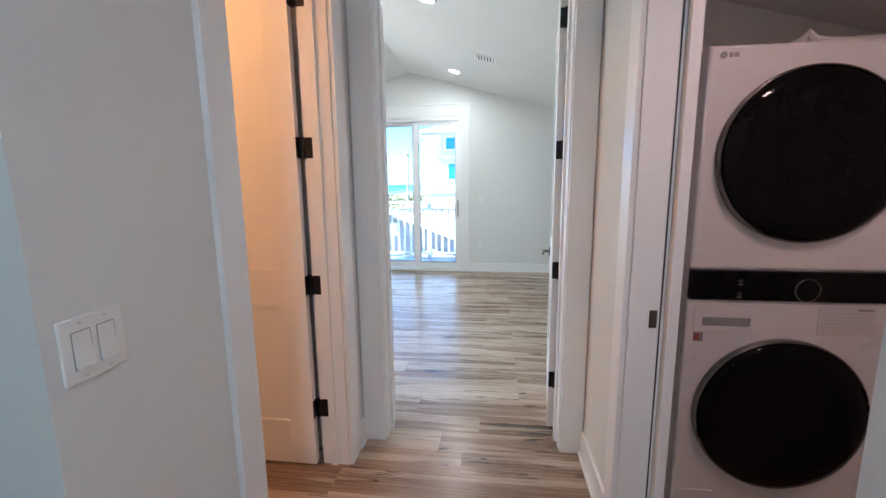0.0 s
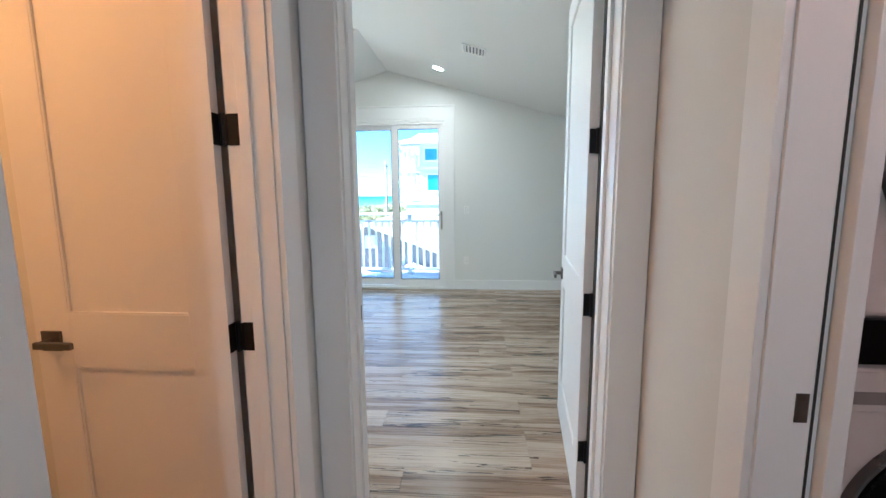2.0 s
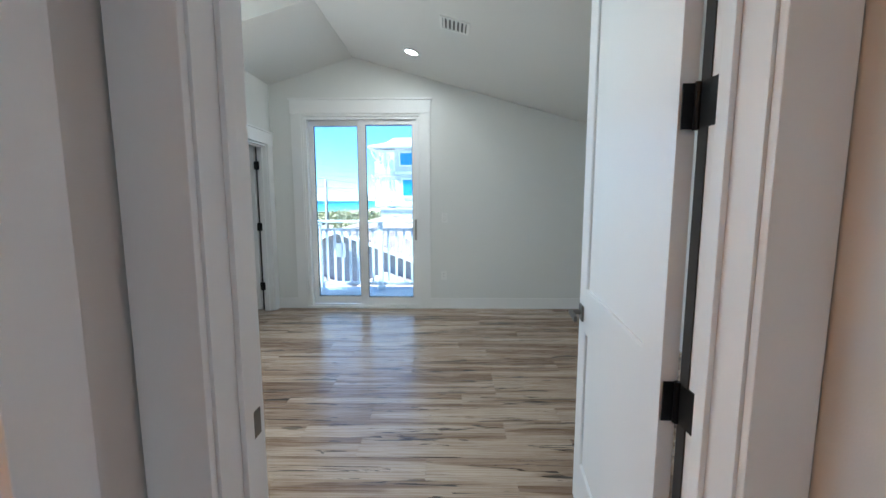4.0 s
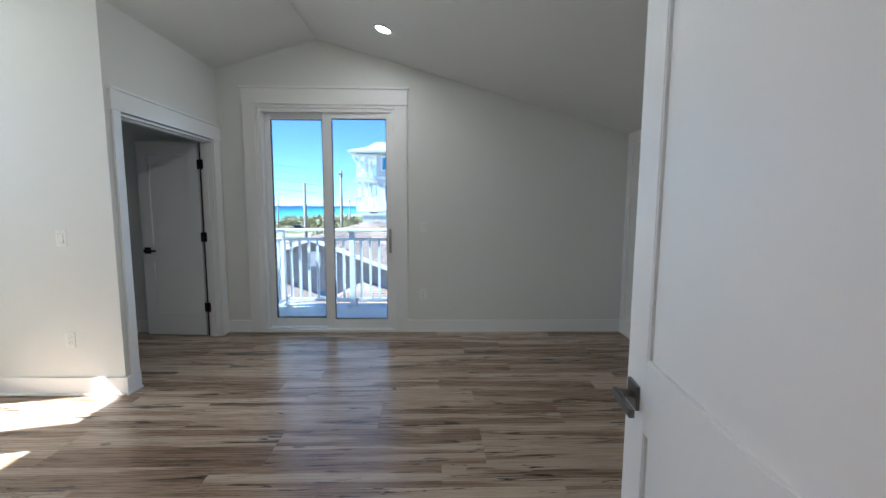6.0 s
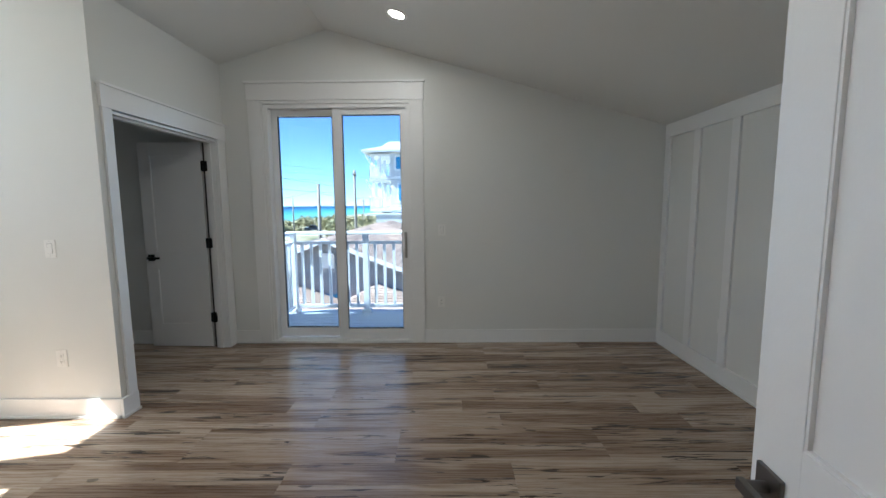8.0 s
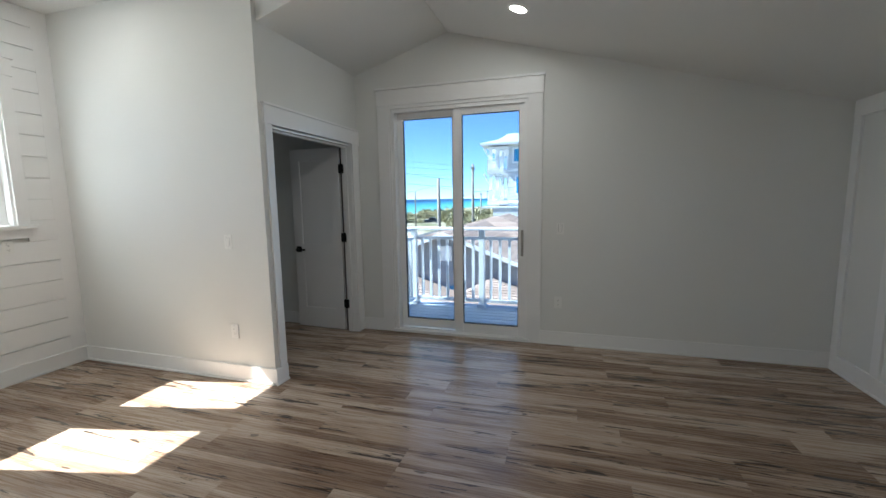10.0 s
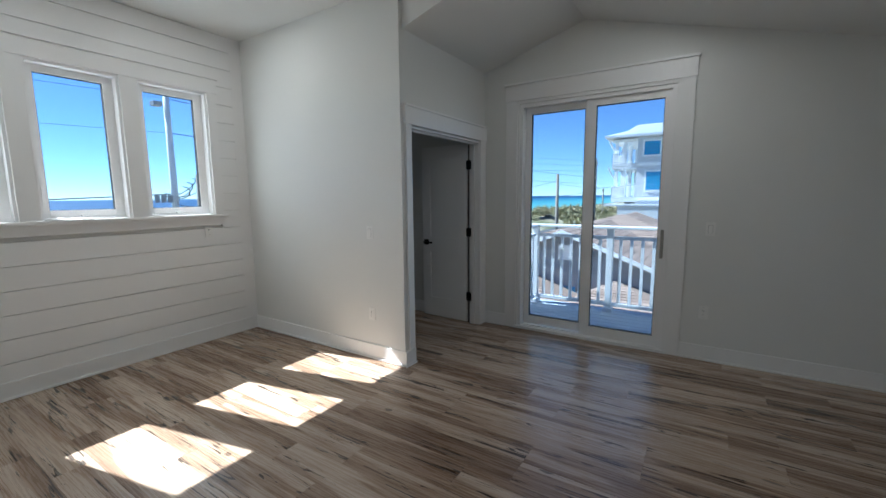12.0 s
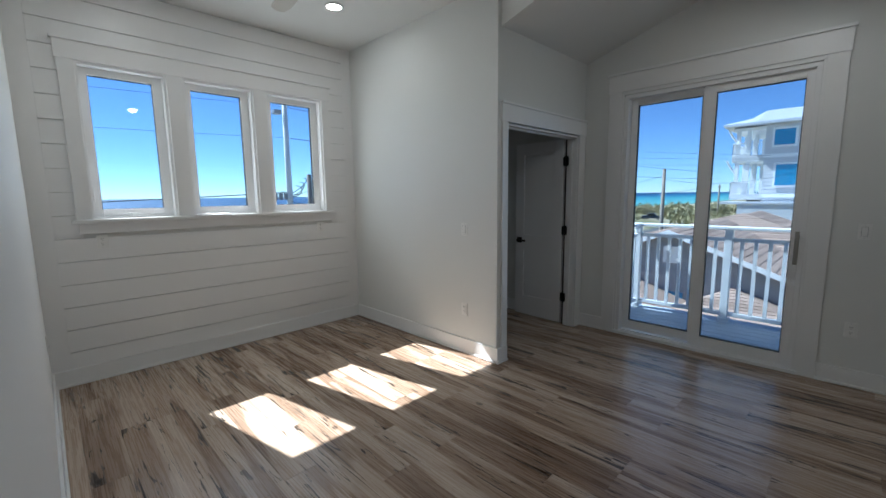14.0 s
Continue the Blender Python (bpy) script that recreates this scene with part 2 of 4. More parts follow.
def prism(bm, pts, axis, a0, a1):
    """A polygon of (u, v) pushed along an axis: 'y' takes (x, z), 'x' takes (y, z), 'z' takes (x, y)."""
    def at(u, v, a):
        return {"y": (u, a, v), "x": (a, u, v), "z": (u, v, a)}[axis]
    lo = [bm.verts.new(at(u, v, a0)) for u, v in pts]
    hi = [bm.verts.new(at(u, v, a1)) for u, v in pts]
    bm.faces.new(lo)
    bm.faces.new(hi[::-1])
    k = len(pts)
    for i in range(k):
        bm.faces.new((lo[i], hi[i], hi[(i + 1) % k], lo[(i + 1) % k]))
    bmesh.ops.recalc_face_normals(bm, faces=bm.faces[:])


def disc(bm, cx, cy, cz, r0, r1, depth, axis="y", seg=32):
    """A round plug: r0 at the start, r1 at the end of depth along the axis."""
    turn = {"z": Matrix(), "y": pose(0, 0, 0, -90), "x": pose(0, 0, 0, 0, 90)}[axis]
    m = Matrix.Translation((cx, cy, cz)) @ turn @ Matrix.Translation((0, 0, depth / 2))
    bmesh.ops.create_cone(bm, cap_ends=True, segments=seg, radius1=r0, radius2=r1, depth=depth, matrix=m)


def ring(bm, r_in, r_out, depth, m, seg=40):
    rows = []
    for r, z in ((r_in, 0), (r_in, depth), ((r_in + r_out) / 2, depth * 1.15), (r_out, depth * 0.7), (r_out, 0)):
        rows.append([bm.verts.new(m @ Vector((r * math.cos(2 * math.pi * i / seg), r * math.sin(2 * math.pi * i / seg), z))) for i in range(seg)])
    for a, c in zip(rows, rows[1:] + rows[:1]):
        for i in range(seg):
            bm.faces.new((a[i], a[(i + 1) % seg], c[(i + 1) % seg], c[i]))
    bmesh.ops.recalc_face_normals(bm, faces=bm.faces[:])


def tube(bm, pts, r, seg=8):
    rows = []
    pts = [Vector(p) for p in pts]
    for i, p in enumerate(pts):
        d = (pts[min(i + 1, len(pts) - 1)] - pts[max(i - 1, 0)]).normalized()
        q = d.to_track_quat("Z", "Y").to_matrix()
        rr = r[i] if isinstance(r, (list, tuple)) else r
        rows.append([bm.verts.new(p + q @ Vector((rr * math.cos(2 * math.pi * k / seg), rr * math.sin(2 * math.pi * k / seg), 0))) for k in range(seg)])
    for a, c in zip(rows, rows[1:]):
        for k in range(seg):
            bm.faces.new((a[k], a[(k + 1) % seg], c[(k + 1) % seg], c[k]))
    bm.faces.new(rows[0][::-1])
    bm.faces.new(rows[-1])


def mesh_of(name, bm, mat, smooth=False):
    me = bpy.data.meshes.new(name)
    bm.to_mesh(me)
    bm.free()
    me.materials.append(mat)
    if smooth:
        me.shade_smooth()
    return me


def part(name, bm, mat, parent, label="", smooth=False):
    ob = new(name, mesh_of(name, bm, mat, smooth))
    ob.parent = parent
    if label:
        tagged(ob, label)
    return ob


def boxpart(name, dims, mat, parent, bevel=0.0, label=""):
    bm = bmesh.new()
    box(bm, *dims, bevel)
    return part(name, bm, mat, parent, label)


def thing(name, label, category, m=None, group="", kind=""):
    ob = new(name)
    ob.empty_display_size = 0.05
    if m is not None:
        ob.matrix_basis = m
    return tagged(ob, label, category, group, kind)


def structure(name, bm, mat, label, category):
    return tagged(new(name, mesh_of(name, bm, mat)), label, category, kind="structure")


def wall(name, axis, a0, a1, b0, b1, z0, z1, label, openings=(), mat=None, extra=None):
    """A wall along x or y from a0 to a1, b0 to b1 thick, with openings (from, to, low, high) cut through it."""
    bm = bmesh.new()

    def put(u0, u1, w0, w1):
        if u1 - u0 > 1e-4 and w1 - w0 > 1e-4:
            box(bm, *((u0, u1, b0, b1) if axis == "x" else (b0, b1, u0, u1)), w0, w1)
    at = a0
    for u0, u1, w0, w1 in sorted(openings):
        put(at, u0, z0, z1)
        put(u0, u1, z0, w0)
        put(u0, u1, w1, z1)
        at = u1
    put(at, a1, z0, z1)
    if extra:
        prism(bm, *extra)
    return structure(name, bm, mat or WALL, label, "wall")


# ---- shell of the bedroom, hall, closet and laundry ----
PITCH = 0.28
RIDGE_X, RIDGE_Z = 1.05, 3.12


def roof_z(x):
    return RIDGE_Z - PITCH * abs(x - RIDGE_X)


# Gable runs on unseen above the closet, added to block sun there.
gable = ([(-2.32, 2.44), (4.52, 2.44 - 0.0), (4.52, 2.45), (4.40, 2.46), (RIDGE_X, 3.40), (-2.32, 3.40)], "y", 0.0, 0.16)
wall("wall_north", "x", -2.32, 4.52, 0.0, 0.16, -0.12, 2.44, "white painted gable wall round the sliding door", ((0.385, 1.885, 0.0, 2.44),), extra=gable)
wall("wall_closet", "y", -1.505, 0.0, -0.12, 0.0, 0.0, 3.30, "white painted wall with the closet doorway", ((-1.37, -0.13, 0.0, 2.07),))
wall("wall_alcove", "x", -2.16, -0.12, -1.505, -1.37, 0.0, 3.30, "plain white painted wall beside the window alcove")
wall("wall_west", "y", -6.2, 0.0, -2.32, -2.175, -0.12, 3.30, "outer wall with three casement window openings",
     ((-3.935, -3.34, 1.31, 2.52), (-3.222, -2.622, 1.31, 2.52), (-2.50, -1.893, 1.31, 2.52)))
wall("wall_south", "x", -2.16, 2.992, -4.47, -4.29, 0.0, 3.30, "white painted wall with the bedroom doorway", ((1.794, 2.765, 0.0, 2.46),))
wall("wall_south_return", "x", 2.992, 4.40, -4.25, -4.13, 0.0, 3.0, "white wall between bedroom and laundry")
wall("wall_east", "y", -7.2, 0.0, 4.40, 4.52, -0.12, 2.46, "white knee wall under the sloping ceiling")
wall("wall_hall_west", "y", -5.98, -4.47, 1.535, 1.675, 0.0, 2.75, "white hall wall with a doorway and a switch", ((-5.452, -4.692, 0.0, 2.46),))
wall("wall_hall_west_return", "x", 0.2, 1.535, -5.98, -5.86, 0.0, 2.75, "white wall turning away from the hall")
wall("wall_hall_east", "y", -7.2, -4.47, 2.872, 2.992, 0.0, 2.75, "white hall wall with the laundry doorway", ((-6.01, -5.04, 0.0, 2.46),))
wall("wall_bath_north", "x", 0.2, 1.535, -4.59, -4.47, 0.0, 2.75, "wall of the room beside the hall")
wall("wall_bath_west", "y", -6.2, -4.47, 0.08, 0.2, 0.0, 2.75, "wall of the room beside the hall")
wall("wall_laundry_south", "x", 2.992, 4.40, -6.42, -6.30, 0.0, 2.75, "white laundry wall")
wall("wall_hall_south", "x", -2.32, 4.52, -8.12, -8.0, 0.0, 2.75, "white wall closing the hall")
wall("wall_living_west", "y", -8.0, -6.2, -2.32, -2.2, 0.0, 2.75, "white wall of the living area")
wall("wall_living_east", "y", -8.0, -7.2, 4.40, 4.52, 0.0, 2.75, "white wall of the living area")

# ceilings
bm = bmesh.new()
prism(bm, [(RIDGE_X, RIDGE_Z), (4.46, roof_z(4.46)), (4.46, roof_z(4.46) + 0.14), (RIDGE_X, RIDGE_Z + 0.14)], "y", -4.29, 0.0)
structure("ceiling", bm, CEIL, "white painted ceiling sloping down to the knee wall", "ceiling")
bm = bmesh.new()
prism(bm, [(0.0, 2.80), (RIDGE_X, RIDGE_Z - 0.004), (RIDGE_X, RIDGE_Z + 0.14), (0.0, RIDGE_Z + 0.14)], "y", -1.46, 0.0)
structure("ceiling_slope", bm, CEIL, "white painted short ceiling slope below the ridge", "ceiling")
bm = bmesh.new()
box(bm, -2.175, RIDGE_X, -4.29, -1.46, 3.12, 3.26)
structure("ceiling_flat", bm, CEIL, "white flat ceiling over the window alcove", "ceiling")
bm = bmesh.new()
box(bm, -2.175, -0.12, -1.37, 0.0, 2.62, 2.74)
structure("ceiling_closet", bm, CEIL, "white closet ceiling", "ceiling")
bm = bmesh.new()
box(bm, -2.2, 2.992, -8.0, -4.47, 2.75, 2.88)
structure("ceiling_hall", bm, CEIL, "white hall ceiling", "ceiling")
bm = bmesh.new()
prism(bm, [(2.992, 2.39), (4.40, 2.03), (4.40, 2.2), (2.992, 2.56)], "y", -6.30, -4.25)
box(bm, 2.992, 4.40, -8.0, -6.42, 2.75, 2.88)
structure("ceiling_laundry", bm, CEIL, "white sloping laundry ceiling", "ceiling")

# Unseen overhang, added to keep the sun off the balcony deck.
bm = bmesh.new()
prism(bm, [(-2.9, 2.30), (RIDGE_X, 3.40), (4.9, 2.33), (4.9, 2.45), (RIDGE_X, 3.52), (-2.9, 2.42)], "y", 0.17, 0.78)
structure("roof", bm, RAILW, "unseen white roof overhang added to shade the balcony deck", "roof")

# shiplap boards on the window wall
GROOVES = [0.446 + 0.18 * k for k in range(-1, 15)]
lap = tagged(new("shiplap_wall"), "white painted horizontal shiplap boards on the window wall", "wall panelling", kind="structure")
OPEN = [(-3.935, -3.34), (-3.222, -2.622), (-2.50, -1.893)]
levels = [0.02] + GROOVES + [3.118]
for lo, hi in zip(levels, levels[1:]):
    spans = [(-4.17, -1.625)] if hi < 1.31 or lo > 2.50 else [(-4.17, -4.0), (-1.83, -1.625)]
    for s0, s1 in spans:
        boxpart("board", (-2.175, -2.160, s0, s1, lo + 0.003, hi - 0.003), TRIM, lap, 0.0012)
for s0, s1 in ((-4.29, -4.17), (-1.625, -1.505)):
    boxpart("corner_board", (-2.175, -2.160, s0, s1, 0.02, 3.118), TRIM, lap)

# board and batten on the knee wall
bb = tagged(new("panelled_wall"), "white board and batten panelling on the knee wall", "wall panelling", kind="structure")
boxpart("top_rail", (4.378, 4.40, -4.1, -0.004, 2.06, 2.19), TRIM, bb, 0.002)
boxpart("bottom_rail", (4.378, 4.40, -4.1, -0.004, 0.0, 0.14), TRIM, bb, 0.002)
boxpart("shoe_mould", (4.366, 4.378, -4.1, -0.03, 0.0, 0.018), TRIM, bb, 0.004)
for k in range(9):
    y = -0.004 - 0.472 * k
    boxpart("batten", (4.381, 4.40, y - 0.085, y, 0.14, 2.06), TRIM, bb, 0.002)


# ---- trim ----
def run(name, pts, label):
    """Baseboard with a shoe mould along wall stretches ((x0, x1, y0, y1), outward side)."""
    base = tagged(new(name), label, "baseboard", kind="structure")
    for x0, x1, y0, y1, side in pts:
        if side in ("-y", "+y"):
            s = -1 if side == "-y" else 1
            a, c, d = y0, y0 + s * 0.015, y0 + s * 0.028
            boxpart("board", (x0, x1, min(a, c), max(a, c), 0.0, 0.135), TRIM, base, 0.003)
            boxpart("shoe_mould", (x0, x1, min(c, d), max(c, d), 0.0, 0.018), TRIM, base, 0.005)
        else:
            s = -1 if side == "-x" else 1
            a, c, d = x0, x0 + s * 0.015, x0 + s * 0.028
            boxpart("board", (min(a, c), max(a, c), y0, y1, 0.0, 0.135), TRIM, base, 0.003)
            boxpart("shoe_mould", (min(c, d), max(c, d), y0, y1, 0.0, 0.018), TRIM, base, 0.005)


run("baseboard_bedroom", (
    (0.004, 0.265, -0.0, 0, "-y"), (1.99, 4.378, 0.0, 0, "-y"),
    (-2.16, 0.0, -1.505, 0, "-y"), (-2.16, -2.16, -4.29, -1.505, "+x"),
    (-2.13, 1.77, -4.29, 0, "+y")), "white painted baseboard with a shoe mould along the bedroom walls")
run("baseboard_hall", (
    (1.675, 1.675, -4.585, -4.49, "+x"), (1.675, 1.675, -5.98, -5.548, "+x"), (2.872, 2.872, -4.955, -4.49, "-x"),
    (2.872, 2.872, -7.2, -6.1, "-x")), "white painted baseboard along the hall walls")
run("baseboard_closet", ((-2.16, -0.12, 0.0, 0, "-y"), (-2.175, -2.175, -1.37, 0.0, "+x")), "white painted baseboard inside the closet")


def casing(name, m, u0, u1, h, depth, label, side=0.09, head=0.14, stop=True, right=0.0, rebate=False):
    """A doorway's jambs, stops, casing boards, head and cap. Local: u along x, the room towards -y, wall face at y = 0, jambs run to +depth."""
    t = thing(name, label, "door trim", m, kind="structure")
    rs = right or side
    r = 0.006
    boxpart("side_casing", (u0 - side, u0 - r, -0.019, 0, 0, h + r), TRIM, t, 0.002)
    boxpart("side_casing", (u1 + r, u1 + rs, -0.019, 0, 0, h + r), TRIM, t, 0.002)
    boxpart("head_casing", (u0 - side - 0.012, u1 + rs + 0.012, -0.024, 0, h + r, h + r + head), TRIM, t, 0.002)
    boxpart("cap", (u0 - side - 0.022, u1 + rs + 0.022, -0.038, 0, h + r + head, h + r + head + 0.018), TRIM, t, 0.003)
    if stop:
        boxpart("jamb", (u0 - 0.018, u0, 0.001, depth - 0.001, 0, h), TRIM, t, 0.001)
        boxpart("jamb", (u1, u1 + 0.018, 0.001, depth - 0.001, 0, h), TRIM, t, 0.001)
        boxpart("head_jamb", (u0, u1, 0.001, depth - 0.001, h - 0.018, h), TRIM, t, 0.001)
        if rebate:
            return t
        s = depth * 0.42
        boxpart("stop", (u0, u0 + 0.012, s, s + 0.035, 0, h - 0.018), TRIM, t, 0.002)
        boxpart("stop", (u1 - 0.012, u1, s, s + 0.035, 0, h - 0.018), TRIM, t, 0.002)
        boxpart("head_stop", (u0 + 0.012, u1 - 0.012, s, s + 0.035, h - 0.03, h - 0.018), TRIM, t, 0.002)
    return t


# hall side of the bedroom doorway: local x is world x, room towards -y
casing("door_trim_bedroom", pose(0, -4.47, 0), 1.812, 2.747, 2.442, 0.18, "white painted casing and jambs of the bedroom doorway", side=0.126, head=0.14, right=0.120)
# hall doorway on the west: wall face x = 1.62, the hall towards +x
casing("door_trim_bath", pose(1.675, 0, 0, 0, 0, 90), -5.434, -4.71, 2.442, 0.14, "white painted casing and jambs of the side room doorway", side=0.112, head=0.14, right=0.124)
# laundry doorway: wall face x = 2.85, the hall towards -x
casing("door_trim_laundry", pose(2.872, 0, 0, 0, 0, -90), 5.058, 5.992, 2.442, 0.12, "white painted casing and jambs of the laundry doorway", side=0.105, head=0.14, rebate=True)
# closet doorway: wall face x = 0, the room towards +x
casing("door_trim_closet", pose(0, 0, 0, 0, 0, 90), -1.375, -0.145, 2.062, 0.12, "white painted craftsman casing round the closet doorway", side=0.082, head=0.14, right=0.135)

# plinth under the closet casing, wrapping the alcove's corner
t = thing("trim_plinth", "white painted plinth at the foot of the closet casing", "door trim", pose(0, 0, 0), kind="structure")
boxpart("board", (0.0, 0.024, -1.520, -1.377, 0.0, 0.135), TRIM, t, 0.003)
boxpart("shoe_mould", (0.024, 0.036, -1.533, -1.377, 0.0, 0.018), TRIM, t, 0.004)

# sliding door casing
t = thing("door_trim_slider", "white painted craftsman casing round the sliding glass door", "door trim", pose(0, 0, 0), kind="structure")
boxpart("side_casing", (0.265, 0.392, -0.019, 0, 0, 2.455), TRIM, t, 0.002)
boxpart("side_casing", (1.868, 1.99, -0.019, 0, 0, 2.455), TRIM, t, 0.002)
boxpart("head_casing", (0.258, 1.998, -0.024, 0, 2.455, 2.615), TRIM, t, 0.002)
boxpart("cap", (0.245, 2.01, -0.04, 0, 2.615, 2.638), TRIM, t, 0.003)
boxpart("inner_liner", (0.392, 0.412, -0.012, 0.10, 0.02, 2.44), TRIM, t, 0.001)
boxpart("inner_liner", (1.85, 1.868, -0.012, 0.10, 0.02, 2.44), TRIM, t, 0.001)
boxpart("head_liner", (0.392, 1.868, -0.012, 0.10, 2.422, 2.455), TRIM, t, 0.001)

# window casing with sill and apron: wall face x = -2.16, the room towards +x
t = thing("window_trim", "white painted casing, sill and apron joining three windows", "window trim", pose(-2.16, 0, 0, 0, 0, 90), kind="structure")
boxpart("side_casing", (-4.03, -3.93, -0.02, 0, 1.312, 2.52), TRIM, t, 0.002)
boxpart("side_casing", (-1.898, -1.812, -0.02, 0, 1.312, 2.52), TRIM, t, 0.002)
boxpart("mullion_casing", (-3.342, -3.22, -0.02, 0, 1.312, 2.52), TRIM, t, 0.002)
boxpart("mullion_casing", (-2.624, -2.498, -0.02, 0, 1.312, 2.52), TRIM, t, 0.002)
boxpart("head_casing", (-4.04, -1.80, -0.024, 0, 2.52, 2.655), TRIM, t, 0.002)
boxpart("cap", (-4.055, -1.785, -0.04, 0, 2.655, 2.675), TRIM, t, 0.003)
boxpart("sill", (-4.06, -1.775, -0.05, 0.10, 1.284, 1.312), TRIM, t, 0.004)
boxpart("apron", (-4.02, -1.81, -0.018, 0, 1.20, 1.284), TRIM, t, 0.002)


# ---- windows ----
def casement(name, y0, y1, label):
    """A casement set back in its opening; local x runs along the wall, the room towards -y."""
    t = thing(name, label, "window", pose(-2.16, 0, 0, 0, 0, 90), kind="structure")
    z0, z1 = 1.312, 2.52
    for dims, nm in (((y0, y0 + 0.022, 0.0, 0.15, z0, z1), "liner"), ((y1 - 0.022, y1, 0.0, 0.15, z0, z1), "liner"), ((y0 + 0.022, y1 - 0.022, 0.0, 0.15, z1 - 0.022, z1), "liner"),
                     ((y0 + 0.022, y1 - 0.022, 0.052, 0.15, z0, z0 + 0.02), "liner")):
        boxpart(nm, dims, VINYL, t, 0.001)
    a, c, d, e = y0 + 0.022, y1 - 0.022, z0 + 0.02, z1 - 0.022
    w, v = 0.055, 0.07
    bm = bmesh.new()
    box(bm, a, a + w, 0.075, 0.125, d, e, 0.003)
    box(bm, c - v, c, 0.075, 0.125, d, e, 0.003)
    box(bm, a + w, c - v, 0.075, 0.125, d, d + w, 0.003)
    box(bm, a + w, c - v, 0.075, 0.125, e - w, e, 0.003)
    sash = part("sash", bm, VINYL, t)
    bm = bmesh.new()
    for q in ((a + w - 0.004, a + w + 0.003), (c - v - 0.003, c - v + 0.004)):
        box(bm, q[0], q[1], 0.082, 0.118, d + w, e - w)
    for q in ((d + w - 0.004, d + w + 0.003), (e - w - 0.003, e - w + 0.004)):
        box(bm, a + w, c - v, 0.082, 0.118, q[0], q[1])
    part("gasket", bm, RUBBER, sash)
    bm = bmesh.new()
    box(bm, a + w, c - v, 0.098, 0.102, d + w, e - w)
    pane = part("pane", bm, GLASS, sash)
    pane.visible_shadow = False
    bm = bmesh.new()
    k = (a + c) / 2
    box(bm, k - 0.035, k + 0.035, 0.055, 0.078, d, d + 0.018, 0.004)
    box(bm, k - 0.06, k + 0.01, 0.048, 0.06, d + 0.016, d + 0.026, 0.003)
    part("crank_handle", bm, VINYL, t)
    bm = bmesh.new()
    box(bm, a + 0.004, a + 0.016, 0.055, 0.075, d + 0.12, d + 0.24, 0.003)
    part("latch", bm, VINYL, t)


for i, (a, c) in enumerate(OPEN):
    casement("window_%d" % (i + 1), a, c, "white vinyl casement window overlooking the sea")

# sliding glass door
t = thing("door_1", "white vinyl two-panel sliding glass door, closed, onto the balcony", "sliding door", pose(0, 0, 0), kind="structure")
bm = bmesh.new()
box(bm, 0.413, 0.448, 0.0, 0.15, 0.03, 2.42, 0.002)
box(bm, 1.815, 1.849, 0.0, 0.15, 0.03, 2.42, 0.002)
box(bm, 0.448, 1.815, 0.0, 0.15, 2.385, 2.42, 0.002)
part("frame", bm, VINYL, t)
bm = bmesh.new()
box(bm, 0.386, 1.884, -0.03, 0.16, 0.0, 0.03, 0.004)
box(bm, 0.45, 1.814, 0.035, 0.05, 0.03, 0.042, 0.002)
part("sill_track", bm, VINYL, t)


def slider_panel(x0, x1, y0, gx0, gx1, label):
    bm = bmesh.new()
    z0, z1 = 0.042, 2.40
    box(bm, x0, gx0, y0, y0 + 0.045, z0, z1, 0.003)
    box(bm, gx1, x1, y0, y0 + 0.045, z0, z1, 0.003)
    box(bm, gx0, gx1, y0, y0 + 0.045, z0, 0.135, 0.003)
    box(bm, gx0, gx1, y0, y0 + 0.045, 2.322, z1, 0.003)
    p = part("panel", bm, VINYL, t, label)
    bm = bmesh.new()
    for u in ((gx0 - 0.003, gx0 + 0.005), (gx1 - 0.005, gx1 + 0.003)):
        box(bm, u[0], u[1], y0 + 0.006, y0 + 0.039, 0.135, 2.322)
    for u in ((0.132, 0.141), (2.317, 2.325)):
        box(bm, gx0, gx1, y0 + 0.006, y0 + 0.039, u[0], u[1])
    part("gasket", bm, RUBBER, p)
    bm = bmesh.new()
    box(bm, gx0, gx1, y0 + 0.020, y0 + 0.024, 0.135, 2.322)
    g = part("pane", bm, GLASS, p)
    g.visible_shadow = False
    return p


slider_panel(0.45, 1.13, 0.085, 0.512, 1.065, "fixed glass panel")
p = slider_panel(1.09, 1.838, 0.03, 1.18, 1.762, "sliding glass panel")
bm = bmesh.new()
box(bm, 1.786, 1.824, 0.014, 0.030, 0.885, 1.15, 0.004)
box(bm, 1.800, 1.813, -0.022, 0.016, 1.10, 1.125, 0.004)
box(bm, 1.800, 1.813, -0.022, 0.016, 0.915, 0.94, 0.004)
box(bm, 1.793, 1.818, -0.036, -0.018, 0.91, 1.13, 0.005)
part("handle", bm, HANDLE, p, "almond pull handle")


# ---- hinged doors ----
def lever_set(parent, x, z, ysurf, away, toward, mat):
    """A square rose and a flat lever. away: the sign of y that points off the slab; toward: the way in x that the lever points."""
    bm = bmesh.new()
    a, c = sorted((ysurf, ysurf + away * 0.009))
    box(bm, x - 0.033, x + 0.033, a, c, z - 0.033, z + 0.033, 0.002)
    rose = part("rose", bm, mat, parent, "square metal rose")
    bm = bmesh.new()
    disc(bm, x, ysurf + away * 0.009 if away > 0 else ysurf - 0.05, z, 0.011, 0.011, 0.041, "y", 16)
    a, c = sorted((ysurf + away * 0.042, ysurf + away * 0.056))
    u0, u1 = sorted((x - toward * 0.012, x + toward * 0.115))
    box(bm, u0, u1, a, c, z - 0.011, z + 0.011, 0.003)
    part("lever", bm, mat, rose, "flat metal lever")


